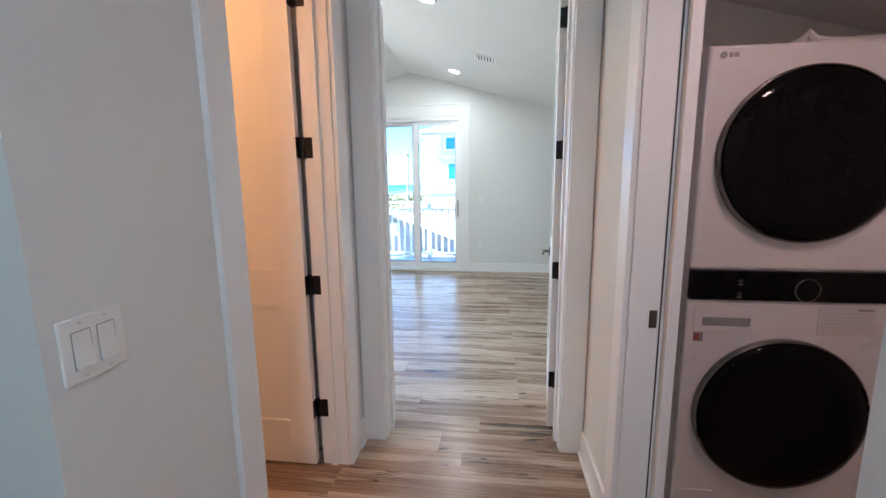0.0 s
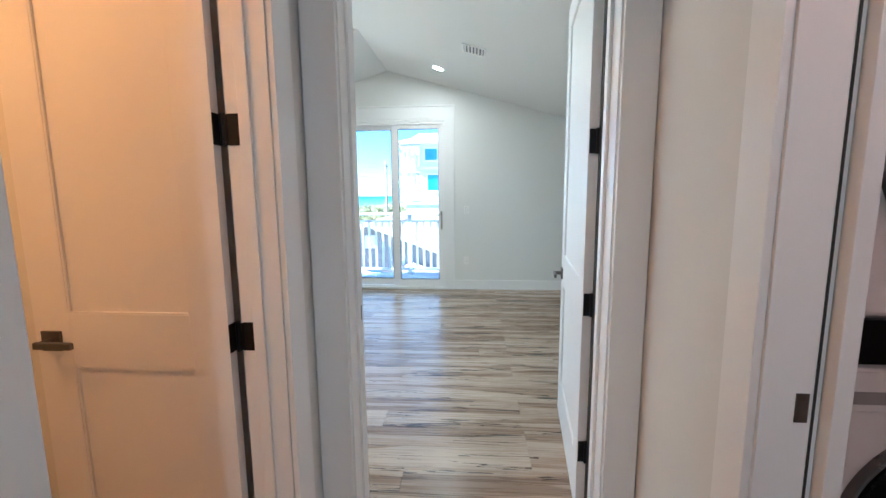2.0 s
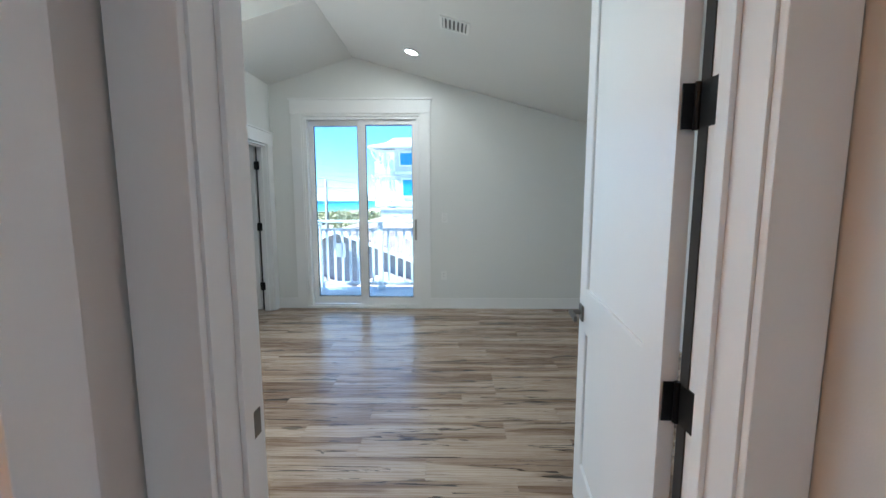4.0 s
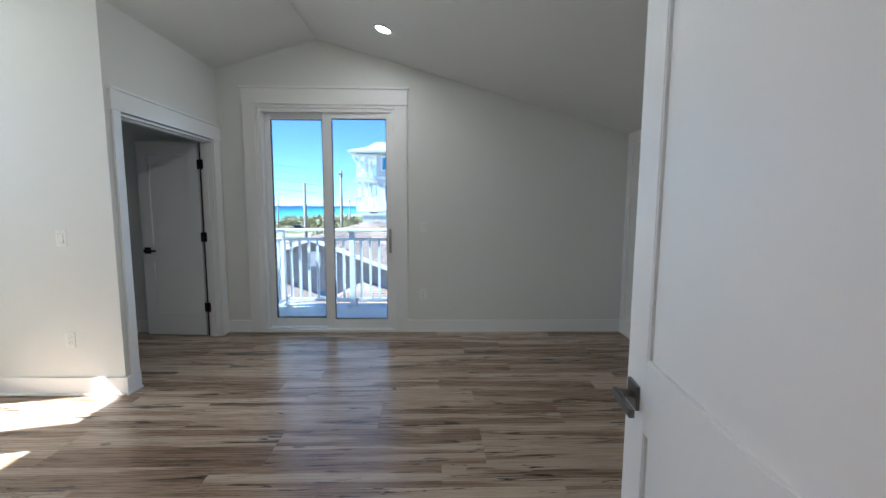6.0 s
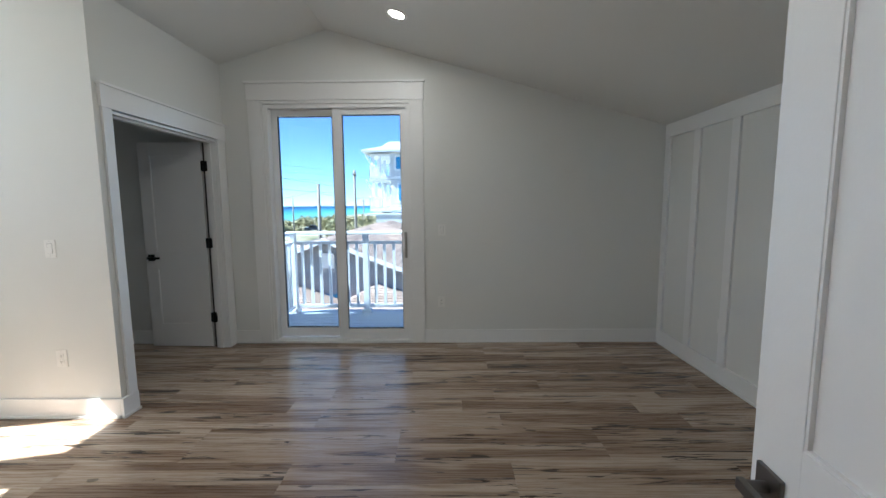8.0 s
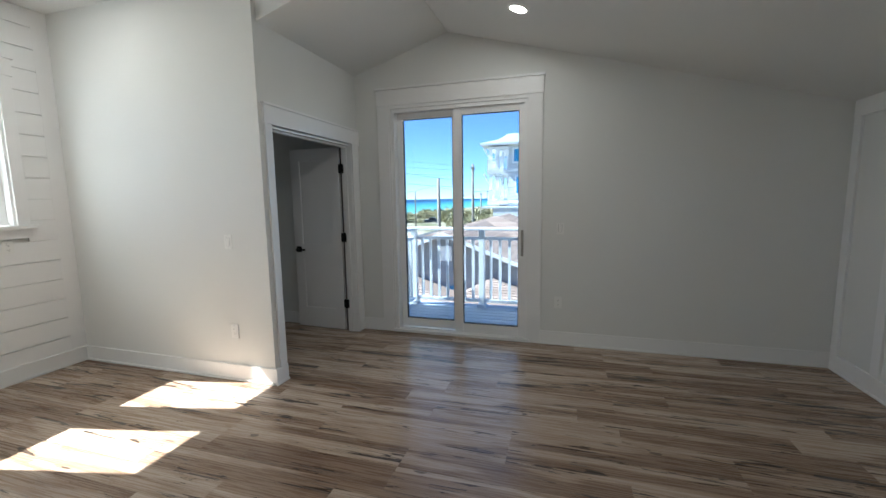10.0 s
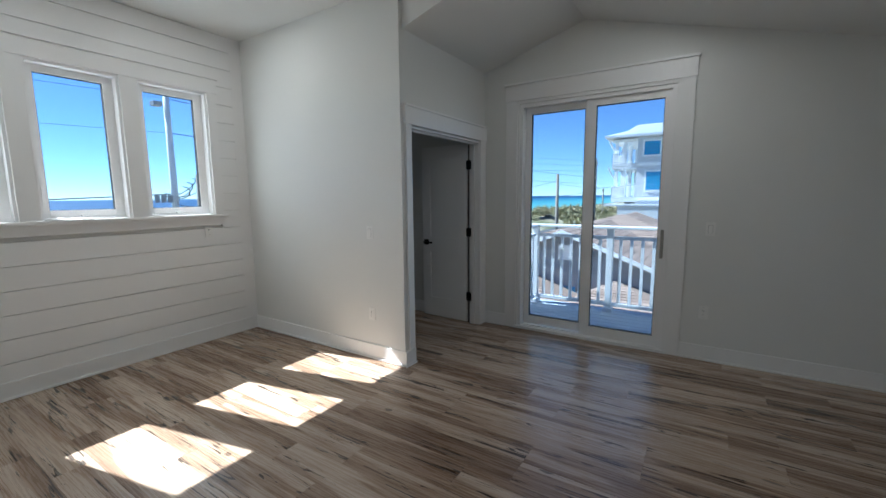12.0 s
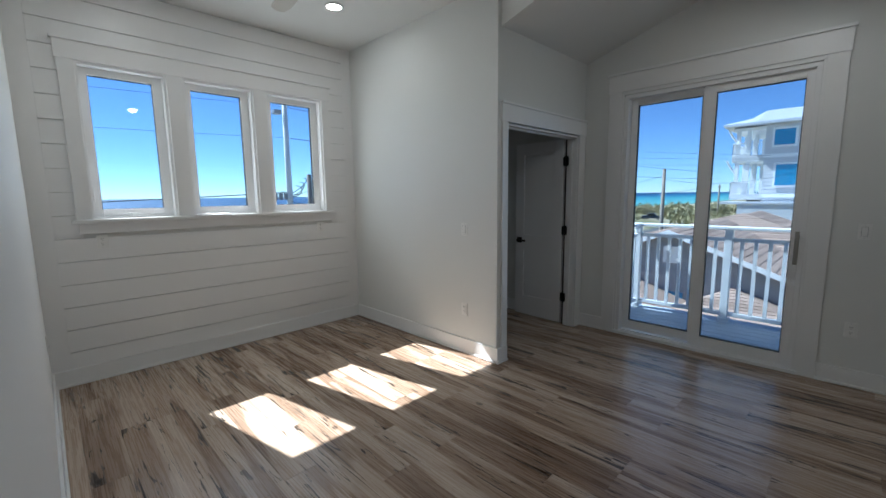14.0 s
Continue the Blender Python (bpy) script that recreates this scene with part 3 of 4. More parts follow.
def leaf_outline(a, e, z0, z1, c=0.009):
    """A hinge leaf's outline with rounded corners."""
    pts = []
    for cx, cz, q in ((e - c, z0 + c, -90), (e - c, z1 - c, 0), (a + c, z1 - c, 90), (a + c, z0 + c, 180)):
        for k in range(4):
            w = radians(q + 30 * k)
            pts.append((cx + c * math.cos(w), cz + c * math.sin(w)))
    return pts


def hinge_plate(parent, z, x0, x1, y0, y1):
    """A black butt hinge lying open: two rounded leaves and the knuckle between them."""
    bm = bmesh.new()
    c = 0.008
    mid = (x0 + x1) / 2
    for a, e in ((x0, mid - 0.004), (mid + 0.004, x1)):
        prism(bm, [(a + c, z - 0.05), (e - c, z - 0.05), (e, z - 0.05 + c), (e, z + 0.05 - c), (e - c, z + 0.05), (a + c, z + 0.05), (a, z + 0.05 - c), (a, z - 0.05 + c)], "y", y0, y1)
    leaf = part("hinge", bm, BLACKMETAL, parent, "black butt hinge")
    bm = bmesh.new()
    tube(bm, [(mid, y1, z - 0.05), (mid, y1, z + 0.05)], 0.007, 10)
    part("knuckle", bm, BLACKMETAL, leaf)


def panel_door(name, w, h, m, label, mid=(0.84, 1.02), levers=((1, 1),), metal=None, stile=0.125, rails=(0.24, 0.125), lever_z=0.93):
    """Two-panel shaker slab. Local: pivot edge at x = 0, slab to +x, 0 to 0.036 in y."""
    d = thing(name, label, "door", m, kind="structure")
    th, rec = 0.036, 0.010
    z0 = 0.012
    bm = bmesh.new()
    box(bm, 0.002, stile, 0, th, z0, h, 0.0015)
    box(bm, w - stile, w - 0.002, 0, th, z0, h, 0.0015)
    for a, c in ((z0, rails[0]), mid, (h - rails[1], h)):
        box(bm, stile, w - stile, 0.0003, th - 0.0003, a, c)
    part("door_frame", bm, DOORP, d)
    for a, c in ((rails[0], mid[0]), (mid[1], h - rails[1])):
        bm = bmesh.new()
        box(bm, stile, w - stile, rec, th - rec, a, c)
        for f in (0, 1):
            y0, y1 = ((0.002, rec) if f == 0 else (th - rec, th - 0.002))
            e = 0.006
            box(bm, stile, stile + e, y0, y1, a, c)
            box(bm, w - stile - e, w - stile, y0, y1, a, c)
            box(bm, stile + e, w - stile - e, y0, y1, a, a + e)
            box(bm, stile + e, w - stile - e, y0, y1, c - e, c)
        part("panel", bm, DOORP, d)
    for face, toward in levers:
        lever_set(d, w - 0.062, lever_z, th if face > 0 else 0.0, face, -toward, metal or NICKEL)
    bm = bmesh.new()
    box(bm, w - 0.0025, w - 0.0005, 0.006, th - 0.006, lever_z - 0.03, lever_z + 0.03)
    part("latch_plate", bm, metal or NICKEL, d)
    return d


H8 = (0.31, 0.945, 1.585, 2.225)
# bedroom door: pivot at the right jamb, swung open into the bedroom past square
bed_door = panel_door("door_2", 0.915, 2.425, pose(2.747, -4.278, 0, 0, 0, 83.3), "white two-panel shaker door with nickel lever, standing open",
           levers=((1, 1), (-1, 1)), lever_z=0.91)
# side room door: pivot at the far jamb, opened square into the room
bath_door = panel_door("door_3", 0.66, 2.425, pose(1.513, -4.704, 0, 0, 0, 180), "white two-panel shaker door, open into the warm-lit room",
           levers=((1, 1), (-1, 1)), lever_z=0.93)
# closet door: pivot at the far jamb, opened square into the closet
closet_door = panel_door("door_4", 0.64, 2.045, pose(-0.152, -0.107, 0, 0, 0, 177.5), "white two-panel shaker door with black lever, open into the closet",
           levers=((1, 1),), metal=BLACKMETAL, mid=(0.80, 0.98), lever_z=0.92, stile=0.115)

for z in H8:
    bm = bmesh.new()
    prism(bm, leaf_outline(1.530, 1.597, z - 0.046, z + 0.046, 0.015), "y", -4.7135, -4.7095)
    box(bm, 1.5115, 1.5150, -4.741, -4.703, z - 0.046, z + 0.046, 0.001)
    tube(bm, [(1.526, -4.712, z - 0.048), (1.526, -4.712, z + 0.048)], 0.009, 10)
    prism(bm, leaf_outline(1.515, 1.541, z - 0.046, z + 0.046, 0.012), "y", -4.7165, -4.7085)
    ob = part("hinge", bm, BLACKMETAL, bath_door, "black butt hinge")
    ob.matrix_parent_inverse = bath_door.matrix_basis.inverted()
for z in (0.316, 1.066, 1.815):
    hinge_plate(closet_door, z, -0.058, 0.006, 0.0365, 0.041)
for z in H8:
    bm = bmesh.new()
    prism(bm, leaf_outline(-4.366, -4.292, z - 0.046, z + 0.046, 0.015), "x", 2.7435, 2.7475)
    box(bm, 2.712, 2.7435, -4.2850, -4.2810, z - 0.046, z + 0.046, 0.001)
    tube(bm, [(2.742, -4.288, z - 0.048), (2.742, -4.288, z + 0.048)], 0.0075, 10)
    ob = part("hinge", bm, BLACKMETAL, bed_door, "black butt hinge")
    ob.matrix_parent_inverse = bed_door.matrix_basis.inverted()


# ---- wall plates ----
def wall_plate(name, m, kind, label, group=""):
    """Switch or socket plate. Local: wall face y = 0, the room towards -y, centred at the origin."""
    gangs = 2 if kind == "switches" else 1
    t = thing(name, label, "light switch" if kind != "outlet" else "power outlet", m, group)
    w = 0.036 if gangs == 1 else 0.059
    boxpart("plate", (-w, w, -0.006, 0, -0.058, 0.058), PLASTIC, t, 0.0025)
    for g in range(gangs):
        x = 0 if gangs == 1 else (-0.023 + 0.046 * g)
        if kind == "outlet":
            for z in (0.0195, -0.0195):
                bm = bmesh.new()
                box(bm, x - 0.017, x + 0.017, -0.009, -0.005, z - 0.0145, z + 0.0145, 0.003)
                r = part("receptacle", bm, PLASTIC, t)
                bm = bmesh.new()
                box(bm, x - 0.0075, x - 0.0055, -0.0095, -0.0088, z - 0.002, z + 0.007)
                box(bm, x + 0.0055, x + 0.0075, -0.0095, -0.0088, z - 0.001, z + 0.006)
                box(bm, x - 0.0025, x + 0.0025, -0.0095, -0.0088, z - 0.010, z - 0.0055)
                part("slots", bm, SLOT, r)
        else:
            bm = bmesh.new()
            box(bm, x - 0.0178, x + 0.0178, -0.0068, -0.0058, -0.0345, 0.0345)
            part("rocker_gap", bm, GREYPRINT, t)
            bm = bmesh.new()
            prism(bm, [(-0.0066, -0.0325), (-0.0125, -0.0325), (-0.0085, 0.0), (-0.0070, 0.0325), (-0.0060, 0.0325)], "x", x - 0.0158, x + 0.0158)
            part("rocker", bm, PLASTIC, t)
        for z in (0.048, -0.048):
            bm = bmesh.new()
            disc(bm, x, -0.0075, z, 0.003, 0.003, 0.002, "y", 10)
            part("screw", bm, PALEPRINT, t)
    return t


wall_plate("light_switch", pose(2.168, 0, 1.172), "switch", "white rocker switch plate beside the sliding door")
wall_plate("power_outlet", pose(2.160, 0, 0.432), "outlet", "white duplex outlet low beside the sliding door", "bedroom outlets")
wall_plate("light_switch", pose(-0.37, -1.505, 1.160), "switch", "white rocker switch plate near the closet doorway")
wall_plate("power_outlet", pose(-0.373, -1.505, 0.418), "outlet", "white duplex outlet near the closet doorway", "bedroom outlets")
wall_plate("power_outlet", pose(-2.16, -3.89, 1.132, 0, 0, 90), "outlet", "white duplex outlet under the window apron", "bedroom outlets")
wall_plate("power_outlet", pose(-2.16, -1.976, 1.133, 0, 0, 90), "outlet", "white duplex outlet under the window apron", "bedroom outlets")
wall_plate("power_outlet", pose(4.40, -0.946, 0.44, 0, 0, -90), "outlet", "white duplex outlet on the panelled knee wall", "bedroom outlets")
wall_plate("power_outlet", pose(-1.9, -4.29, 0.44, 0, 0, 180), "outlet", "white duplex outlet on the door wall", "bedroom outlets")
wall_plate("light_switch", pose(1.675, -5.896, 1.137, 0, 0, 90), "switches", "white two-gang rocker switch plate on the hall wall")

# strike plates
bm = bmesh.new()
box(bm, 2.942, 2.968, -5.0605, -5.0575, 0.908, 0.972, 0.001)
box(bm, 2.948, 2.962, -5.0612, -5.0600, 0.924, 0.956, 0.0005)
tagged(new("strike_plate", mesh_of("strike_plate", bm, NICKEL)), "satin nickel strike plate on the laundry jamb", "strike plate")
bm = bmesh.new()
box(bm, 1.8115, 1.814, -4.34, -4.31, 0.88, 0.94, 0.001)
tagged(new("strike_plate", mesh_of("strike_plate", bm, NICKEL)), "satin nickel strike plate on the bedroom jamb", "strike plate")

# Black strip put in for the dark gap beside the laundry jamb.
bm = bmesh.new()
box(bm, 2.976, 2.981, -5.0600, -5.0572, 0.0, 2.42)
tagged(new("dark_gap_strip", mesh_of("dark_gap_strip", bm, SLOT)), "black strip put in for the dark gap along the laundry jamb", "door trim", kind="structure")
# Shade of the bedroom hinge gap, put in as a black strip.
bm = bmesh.new()
box(bm, 2.7440, 2.7468, -4.3215, -4.2912, 0.006, 2.42)
tagged(new("dark_gap_strip", mesh_of("dark_gap_strip", bm, SLOT)), "black strip put in for the shaded hinge gap on the bedroom jamb", "door trim", kind="structure")
# Black strip behind the jamb makes the closet's hinge gap read as shade.
bm = bmesh.new()
box(bm, -0.150, -0.1205, -0.118, -0.112, 0.006, 2.04)
tagged(new("dark_gap_strip", mesh_of("dark_gap_strip", bm, SLOT)), "black strip put in for the shaded hinge gap at the closet jamb", "door trim", kind="structure")
bm = bmesh.new()
box(bm, 2.994, 3.030, -5.085, -5.045, 0.0, 2.36, 0.002)
structure("trim_laundry", bm, TRIM, "white inner jamb strip of the laundry doorway", "door trim")

# ---- ceiling fixtures ----
LAMP = emitter("lamp_lens", (1.0, 0.93, 0.82), 9.0)
WARM = emitter("warm_lamp_lens", (1.0, 0.52, 0.22), 8.0)
DIM = emitter("dim_lamp_lens", (1.0, 0.60, 0.50), 6.5)
TILT = math.degrees(math.atan(PITCH))


def downlight(name, m, label, watts, color, lens, group="", spread=180):
    """A recessed can: trim ring and glowing lens, facing local -z, with its lamp under the lens."""
    t = thing(name, label, "ceiling light", m, group)
    bm = bmesh.new()
    ring(bm, 0.062, 0.085, -0.008, Matrix())
    part("trim_ring", bm, TRIM, t, smooth=True)
    bm = bmesh.new()
    disc(bm, 0, 0, -0.004, 0.063, 0.063, 0.003, "z", 32)
    part("lens", bm, lens, t)
    d = bpy.data.lights.new("lamp", "AREA")
    d.shape, d.size, d.energy, d.color = "DISK", 0.12, watts, color
    d.spread = radians(spread)
    lamp = new("lamp", d)
    lamp.parent = t
    lamp.location = (0, 0, -0.014)
    return t


CAN = (1.0, 0.96, 0.90)
for x, y in ((1.84, -0.80), (1.83, -2.98)):
    downlight("ceiling_light", pose(x, y, roof_z(x), 0, TILT, 0), "round recessed ceiling light, lit, in the slope", 0.62, CAN, LAMP, "bedroom ceiling lights")
# the one at y -3.55 is unseen, added to match the other
for x, y in ((-1.26, -2.21), (-1.26, -3.55)):
    downlight("ceiling_light", pose(x, y, 3.12), "round recessed ceiling light, lit, over the alcove", 0.5, CAN, LAMP, "bedroom ceiling lights")
downlight("ceiling_light", pose(0.72, -5.52, 2.75), "round warm ceiling light in the side room", 0.78, (1.0, 0.36, 0.11), WARM)
# Unseen cool lamp, added in place of daylight from the living area.
downlight("ceiling_light", pose(2.45, -7.7, 2.75), "unseen round hall light added for daylight from the living area", 0.98, (0.78, 0.89, 1.0), LAMP)
# Unseen fill lamp with a glowing lens, added to brighten the laundry.
downlight("ceiling_light", pose(3.5, -5.75, 2.245, 0, 14, 0), "unseen round light added to fill the laundry with warm light", 0.10, (1.0, 0.50, 0.45), DIM)

# air vent in the slope
t = thing("ceiling_vent", "white louvred air vent in the sloping ceiling", "air vent", pose(2.27, -1.73, roof_z(2.27), 0, TILT, 0))
bm = bmesh.new()
for d in ((-0.12, 0.12, -0.115, -0.095), (-0.12, 0.12, 0.095, 0.115), (-0.12, -0.10, -0.095, 0.095), (0.10, 0.12, -0.095, 0.095)):
    box(bm, *d, -0.010, 0.0, 0.002)
part("frame", bm, PLASTIC, t)
boxpart("backing", (-0.10, 0.10, -0.095, 0.095, -0.002, -0.0005), SLOT, t)
for k in range(6):
    x = -0.083 + 0.0335 * k
    bm = bmesh.new()
    prism(bm, [(x - 0.012, -0.0085), (x - 0.009, -0.0095), (x + 0.006, -0.0035), (x + 0.003, -0.0025)], "y", -0.095, 0.095)
    part("slat", bm, PLASTIC, t)

# ceiling fan over the alcove
FAN = (-0.42, -2.87)
t = thing("ceiling_fan", "ceiling fan with pale wooden blades, at rest", "ceiling fan", pose(FAN[0], FAN[1], 3.12))
bm = bmesh.new()
disc(bm, 0, 0, -0.05, 0.035, 0.065, 0.05, "z", 24)
part("canopy", bm, TRIM, t, smooth=True)
bm = bmesh.new()
tube(bm, [(0, 0, -0.05), (0, 0, -0.21)], 0.012, 12)
part("downrod", bm, TRIM, t)
bm = bmesh.new()
disc(bm, 0, 0, -0.27, 0.10, 0.06, 0.06, "z", 28)
disc(bm, 0, 0, -0.31, 0.07, 0.10, 0.04, "z", 28)
part("motor", bm, TRIM, t, smooth=True)
for k in range(3):
    a = radians(176 + 120 * k)
    turn = Matrix.Rotation(a, 4, "Z") @ Matrix.Rotation(radians(10), 4, "X")
    bm = bmesh.new()
    prism(bm, [(0.09, -0.03), (0.2, -0.05), (0.5, -0.062), (0.60, -0.045), (0.62, 0.0), (0.60, 0.045), (0.5, 0.055), (0.2, 0.045), (0.09, 0.03)], "z", -0.004, 0.004)
    bm.transform(Matrix.Translation((0, 0, -0.275)) @ turn)
    part("blade", bm, FANWOOD, t)

# crumpled wrap on the middle window's sill
bm = bmesh.new()
random.seed(4)
n_u, n_v = 22, 7
grid = []
for i in range(n_u):
    for j in range(n_v):
        u, v = i / (n_u - 1), j / (n_v - 1)
        h = 0.004 + 0.024 * abs(noise.noise((u * 6.0, v * 3.0, 0.3))) + 0.01 * abs(noise.noise((u * 15.0, v * 9.0, 1.7)))
        edge = 0.3 + 0.7 * min(1, 6 * min(u, 1 - u, v, 1 - v))
        grid.append(bm.verts.new((-2.21 + 0.095 * v + 0.008 * noise.noise((u * 5, 0, 2)), -3.21 + 0.30 * u + 0.02 * noise.noise((0, v * 3, 5)), 1.313 + h * edge)))
low = [bm.verts.new((v.co.x, v.co.y, 1.3125)) for v in grid]
for i in range(n_u - 1):
    for j in range(n_v - 1):
        k = i * n_v + j
        bm.faces.new((grid[k], grid[k + n_v], grid[k + n_v + 1], grid[k + 1]))
        bm.faces.new((low[k + 1], low[k + n_v + 1], low[k + n_v], low[k]))
tagged(new("plastic_wrap", mesh_of("plastic_wrap", bm, WRAP)), "crumpled clear plastic wrap lying on the window sill", "plastic wrap")


# ---- stacked washer and dryer ----
def laundry_tower():
    x0, x1, yf, yb = 3.14, 3.835, -4.89, -4.26
    t = thing("washer_dryer", "white stacked washer and dryer with round black glass doors", "washing machine", pose(x0, yf, 0))
    w, d = x1 - x0, yb - yf
    bm = bmesh.new()
    box(bm, 0, w, 0, d, 0.03, 0.970, 0.010)
    box(bm, 0.004, w - 0.004, 0.014, d, 0.968, 1.09)
    part("washer_body", bm, APPLIANCE, t)
    bm = bmesh.new()
    box(bm, 0, w, 0, d, 1.088, 1.885, 0.012)
    part("dryer_body", bm, APPLIANCE, t)
    bm = bmesh.new()
    box(bm, 0.001, w - 0.001, -0.012, 0.012, 0.972, 1.084, 0.005)
    panel = part("control_panel", bm, BLACKGLASS, t, "glossy black control panel")
    bm = bmesh.new()
    ring(bm, 0.041, 0.044, 0.003, Matrix.Translation((0.405, -0.0125, 1.016)) @ pose(0, 0, 0, 90))
    part("dial", bm, CHROME, panel, smooth=True)
    for z in (1.046, 0.998):
        bm = bmesh.new()
        ring(bm, 0.005, 0.0065, 0.001, Matrix.Translation((0.175, -0.0125, z)) @ pose(0, 0, 0, 90), 16)
        box(bm, 0.166, 0.184, -0.0132, -0.0122, z - 0.014, z - 0.011)
        part("button", bm, GREYPRINT, panel)
    for cz, nm in ((1.50, "dryer_door"), (0.515, "washer_door")):
        c = Matrix.Translation((0.358, 0, cz)) @ pose(0, 0, 0, 90)
        bm = bmesh.new()
        ring(bm, 0.300, 0.308, 0.026, c, 72)
        rim = part(nm, bm, CHROME, t, "dark chrome rim", smooth=True)
        bm = bmesh.new()
        rows = []
        for r, h in ((0.301, 0.0), (0.300, 0.025), (0.284, 0.036), (0.235, 0.040), (0.215, 0.037), (0.12, 0.032), (0.04, 0.030)):
            rows.append([bm.verts.new(c @ Vector((r * math.cos(2 * math.pi * i / 72), r * math.sin(2 * math.pi * i / 72), h))) for i in range(72)])
        for a, e in zip(rows, rows[1:]):
            for i in range(72):
                bm.faces.new((a[i], a[(i + 1) % 72], e[(i + 1) % 72], e[i]))
        bm.faces.new(rows[-1])
        part("door_glass", bm, BLACKGLASS, rim, "black glass", smooth=True)
    # drawer with its grip, labels, foot panel
    bm = bmesh.new()
    box(bm, 0.028, 0.257, -0.004, 0.0, 0.848, 0.950, 0.002)
    drawer = part("drawer", bm, APPLIANCE, t)
    boxpart("grip", (0.058, 0.228, -0.006, -0.0035, 0.868, 0.900), GREYPRINT, drawer)
    boxpart("sticker", (0.032, 0.066, -0.002, 0, 0.803, 0.838), GREYPRINT, t)
    boxpart("sticker_mark", (0.036, 0.052, -0.003, -0.0018, 0.808, 0.833), REDPRINT, t)
    lab = boxpart("energy_label", (0.462, 0.652, -0.002, 0, 0.840, 0.952), PAPER, t)
    for z in (0.925, 0.912, 0.899, 0.886, 0.873, 0.860):
        boxpart("print_line", (0.472, 0.635, -0.0028, -0.0018, z, z + 0.004), PALEPRINT, lab)
    boxpart("print_line", (0.59, 0.64, -0.0028, -0.0018, 0.938, 0.945), GREYPRINT, lab)
    bm = bmesh.new()
    disc(bm, 0.048, -0.002, 1.852, 0.012, 0.012, 0.002, "y", 24)
    badge = part("badge", bm, GREYPRINT, t, "round grey maker's mark")
    boxpart("badge_bar", (0.066, 0.078, -0.0015, 0.0, 1.844, 1.860), GREYPRINT, t)
    boxpart("badge_bar", (0.082, 0.098, -0.0015, 0.0, 1.844, 1.860), GREYPRINT, t)
    boxpart("filter_cover", (0.03, 0.16, -0.003, 0, 0.06, 0.16), APPLIANCE, t, 0.002)
    for fx in (0.06, w - 0.06):
        for fy in (0.06, d - 0.06):
            bm = bmesh.new()
            disc(bm, fx, fy, 0.0, 0.025, 0.02, 0.032, "z", 14)
            part("foot", bm, RUBBER, t)


laundry_tower()
# wrapping film left on the dryer's top
bm = bmesh.new()
pts = [(3.455, -4.77, 1.898), (3.495, -4.79, 1.913), (3.51, -4.80, 1.943), (3.535, -4.80, 1.913), (3.615, -4.81, 1.901), (3.735, -4.83, 1.900), (3.81, -4.83, 1.898)]
tube(bm, pts, [0.012, 0.015, 0.011, 0.014, 0.013, 0.014, 0.012], 10)
tagged(new("packing_film", mesh_of("packing_film", bm, WRAP, True)), "twisted strip of packing film on top of the dryer", "packing film")


# ---- balcony ----
deck = tagged(new("balcony_deck"), "grey painted wooden balcony deck", "balcony", kind="structure")
y = 0.17
while y < 1.55:
    boxpart("deck_board", (-0.12, 3.2, y, y + 0.133, -0.09, -0.055), DECK, deck, 0.003)
    y += 0.14
bm = bmesh.new()
box(bm, -0.12, 3.2, 0.16, 1.56, -0.35, -0.095)
part("joists", bm, RAILW, deck)


def railing():
    t = thing("balcony_railing", "white painted balcony railing with square balusters", "railing", pose(0, 0, -0.055))
    y = 1.40
    for x in (0.11, 1.11, 2.13, 3.15):
        boxpart("post", (x - 0.038, x + 0.038, y - 0.038, y + 0.038, 0, 1.09), RAILW, t, 0.004)
        boxpart("post_skirt", (x - 0.06, x + 0.06, y - 0.06, y + 0.06, 0, 0.05), RAILW, t, 0.006)
    boxpart("top_rail", (0.03, 3.2, y - 0.065, y + 0.065, 1.09, 1.125), RAILW, t, 0.006)
    boxpart("sub_rail", (0.155, 3.1, y - 0.02, y + 0.02, 0.955, 0.995), RAILW, t, 0.004)
    boxpart("bottom_rail", (0.155, 3.1, y - 0.025, y + 0.025, 0.075, 0.12), RAILW, t, 0.004)
    for a, c in ((0.11, 1.11), (1.11, 2.13), (2.13, 3.15)):
        for k in range(1, 8):
            x = a + (c - a) * k / 8
            boxpart("baluster", (x - 0.017, x + 0.017, y - 0.017, y + 0.017, 0.12, 0.955), RAILW, t)
    # return to the house
    boxpart("top_rail", (0.045, 0.175, 0.17, y - 0.066, 1.09, 1.125), RAILW, t, 0.006)
    boxpart("sub_rail", (0.09, 0.13, 0.17, y - 0.05, 0.955, 0.995), RAILW, t, 0.004)
    boxpart("bottom_rail", (0.085, 0.135, 0.17, y - 0.05, 0.075, 0.12), RAILW, t, 0.004)
    for k in range(1, 10):
        q = 0.17 + 0.12 * k
        boxpart("baluster", (0.092, 0.128, q - 0.018, q + 0.018, 0.12, 0.955), RAILW, t)


railing()

# ---- outdoors: ground, sea ----
GROUND = -6.0
bm = bmesh.new()
xs = [-5000, -130, -100, -85, -60, -30, -10, 10, 60, 400, 5000]
ys = [-5000, -400, -60, 0, 10, 25, 40, 60, 100, 200, 500, 5000]
vs = {}
for i, x in enumerate(xs):
    for j, y in enumerate(ys):
        z = GROUND
        if x <= -85:
            z = -7.6
        if x <= -100:
            z = -9.5
        if x == -60:
            z = -5.4
        vs[i, j] = bm.verts.new((x, y, z))
for i in range(len(xs) - 1):
    for j in range(len(ys) - 1):
        bm.faces.new((vs[i, j], vs[i + 1, j], vs[i + 1, j + 1], vs[i, j + 1]))
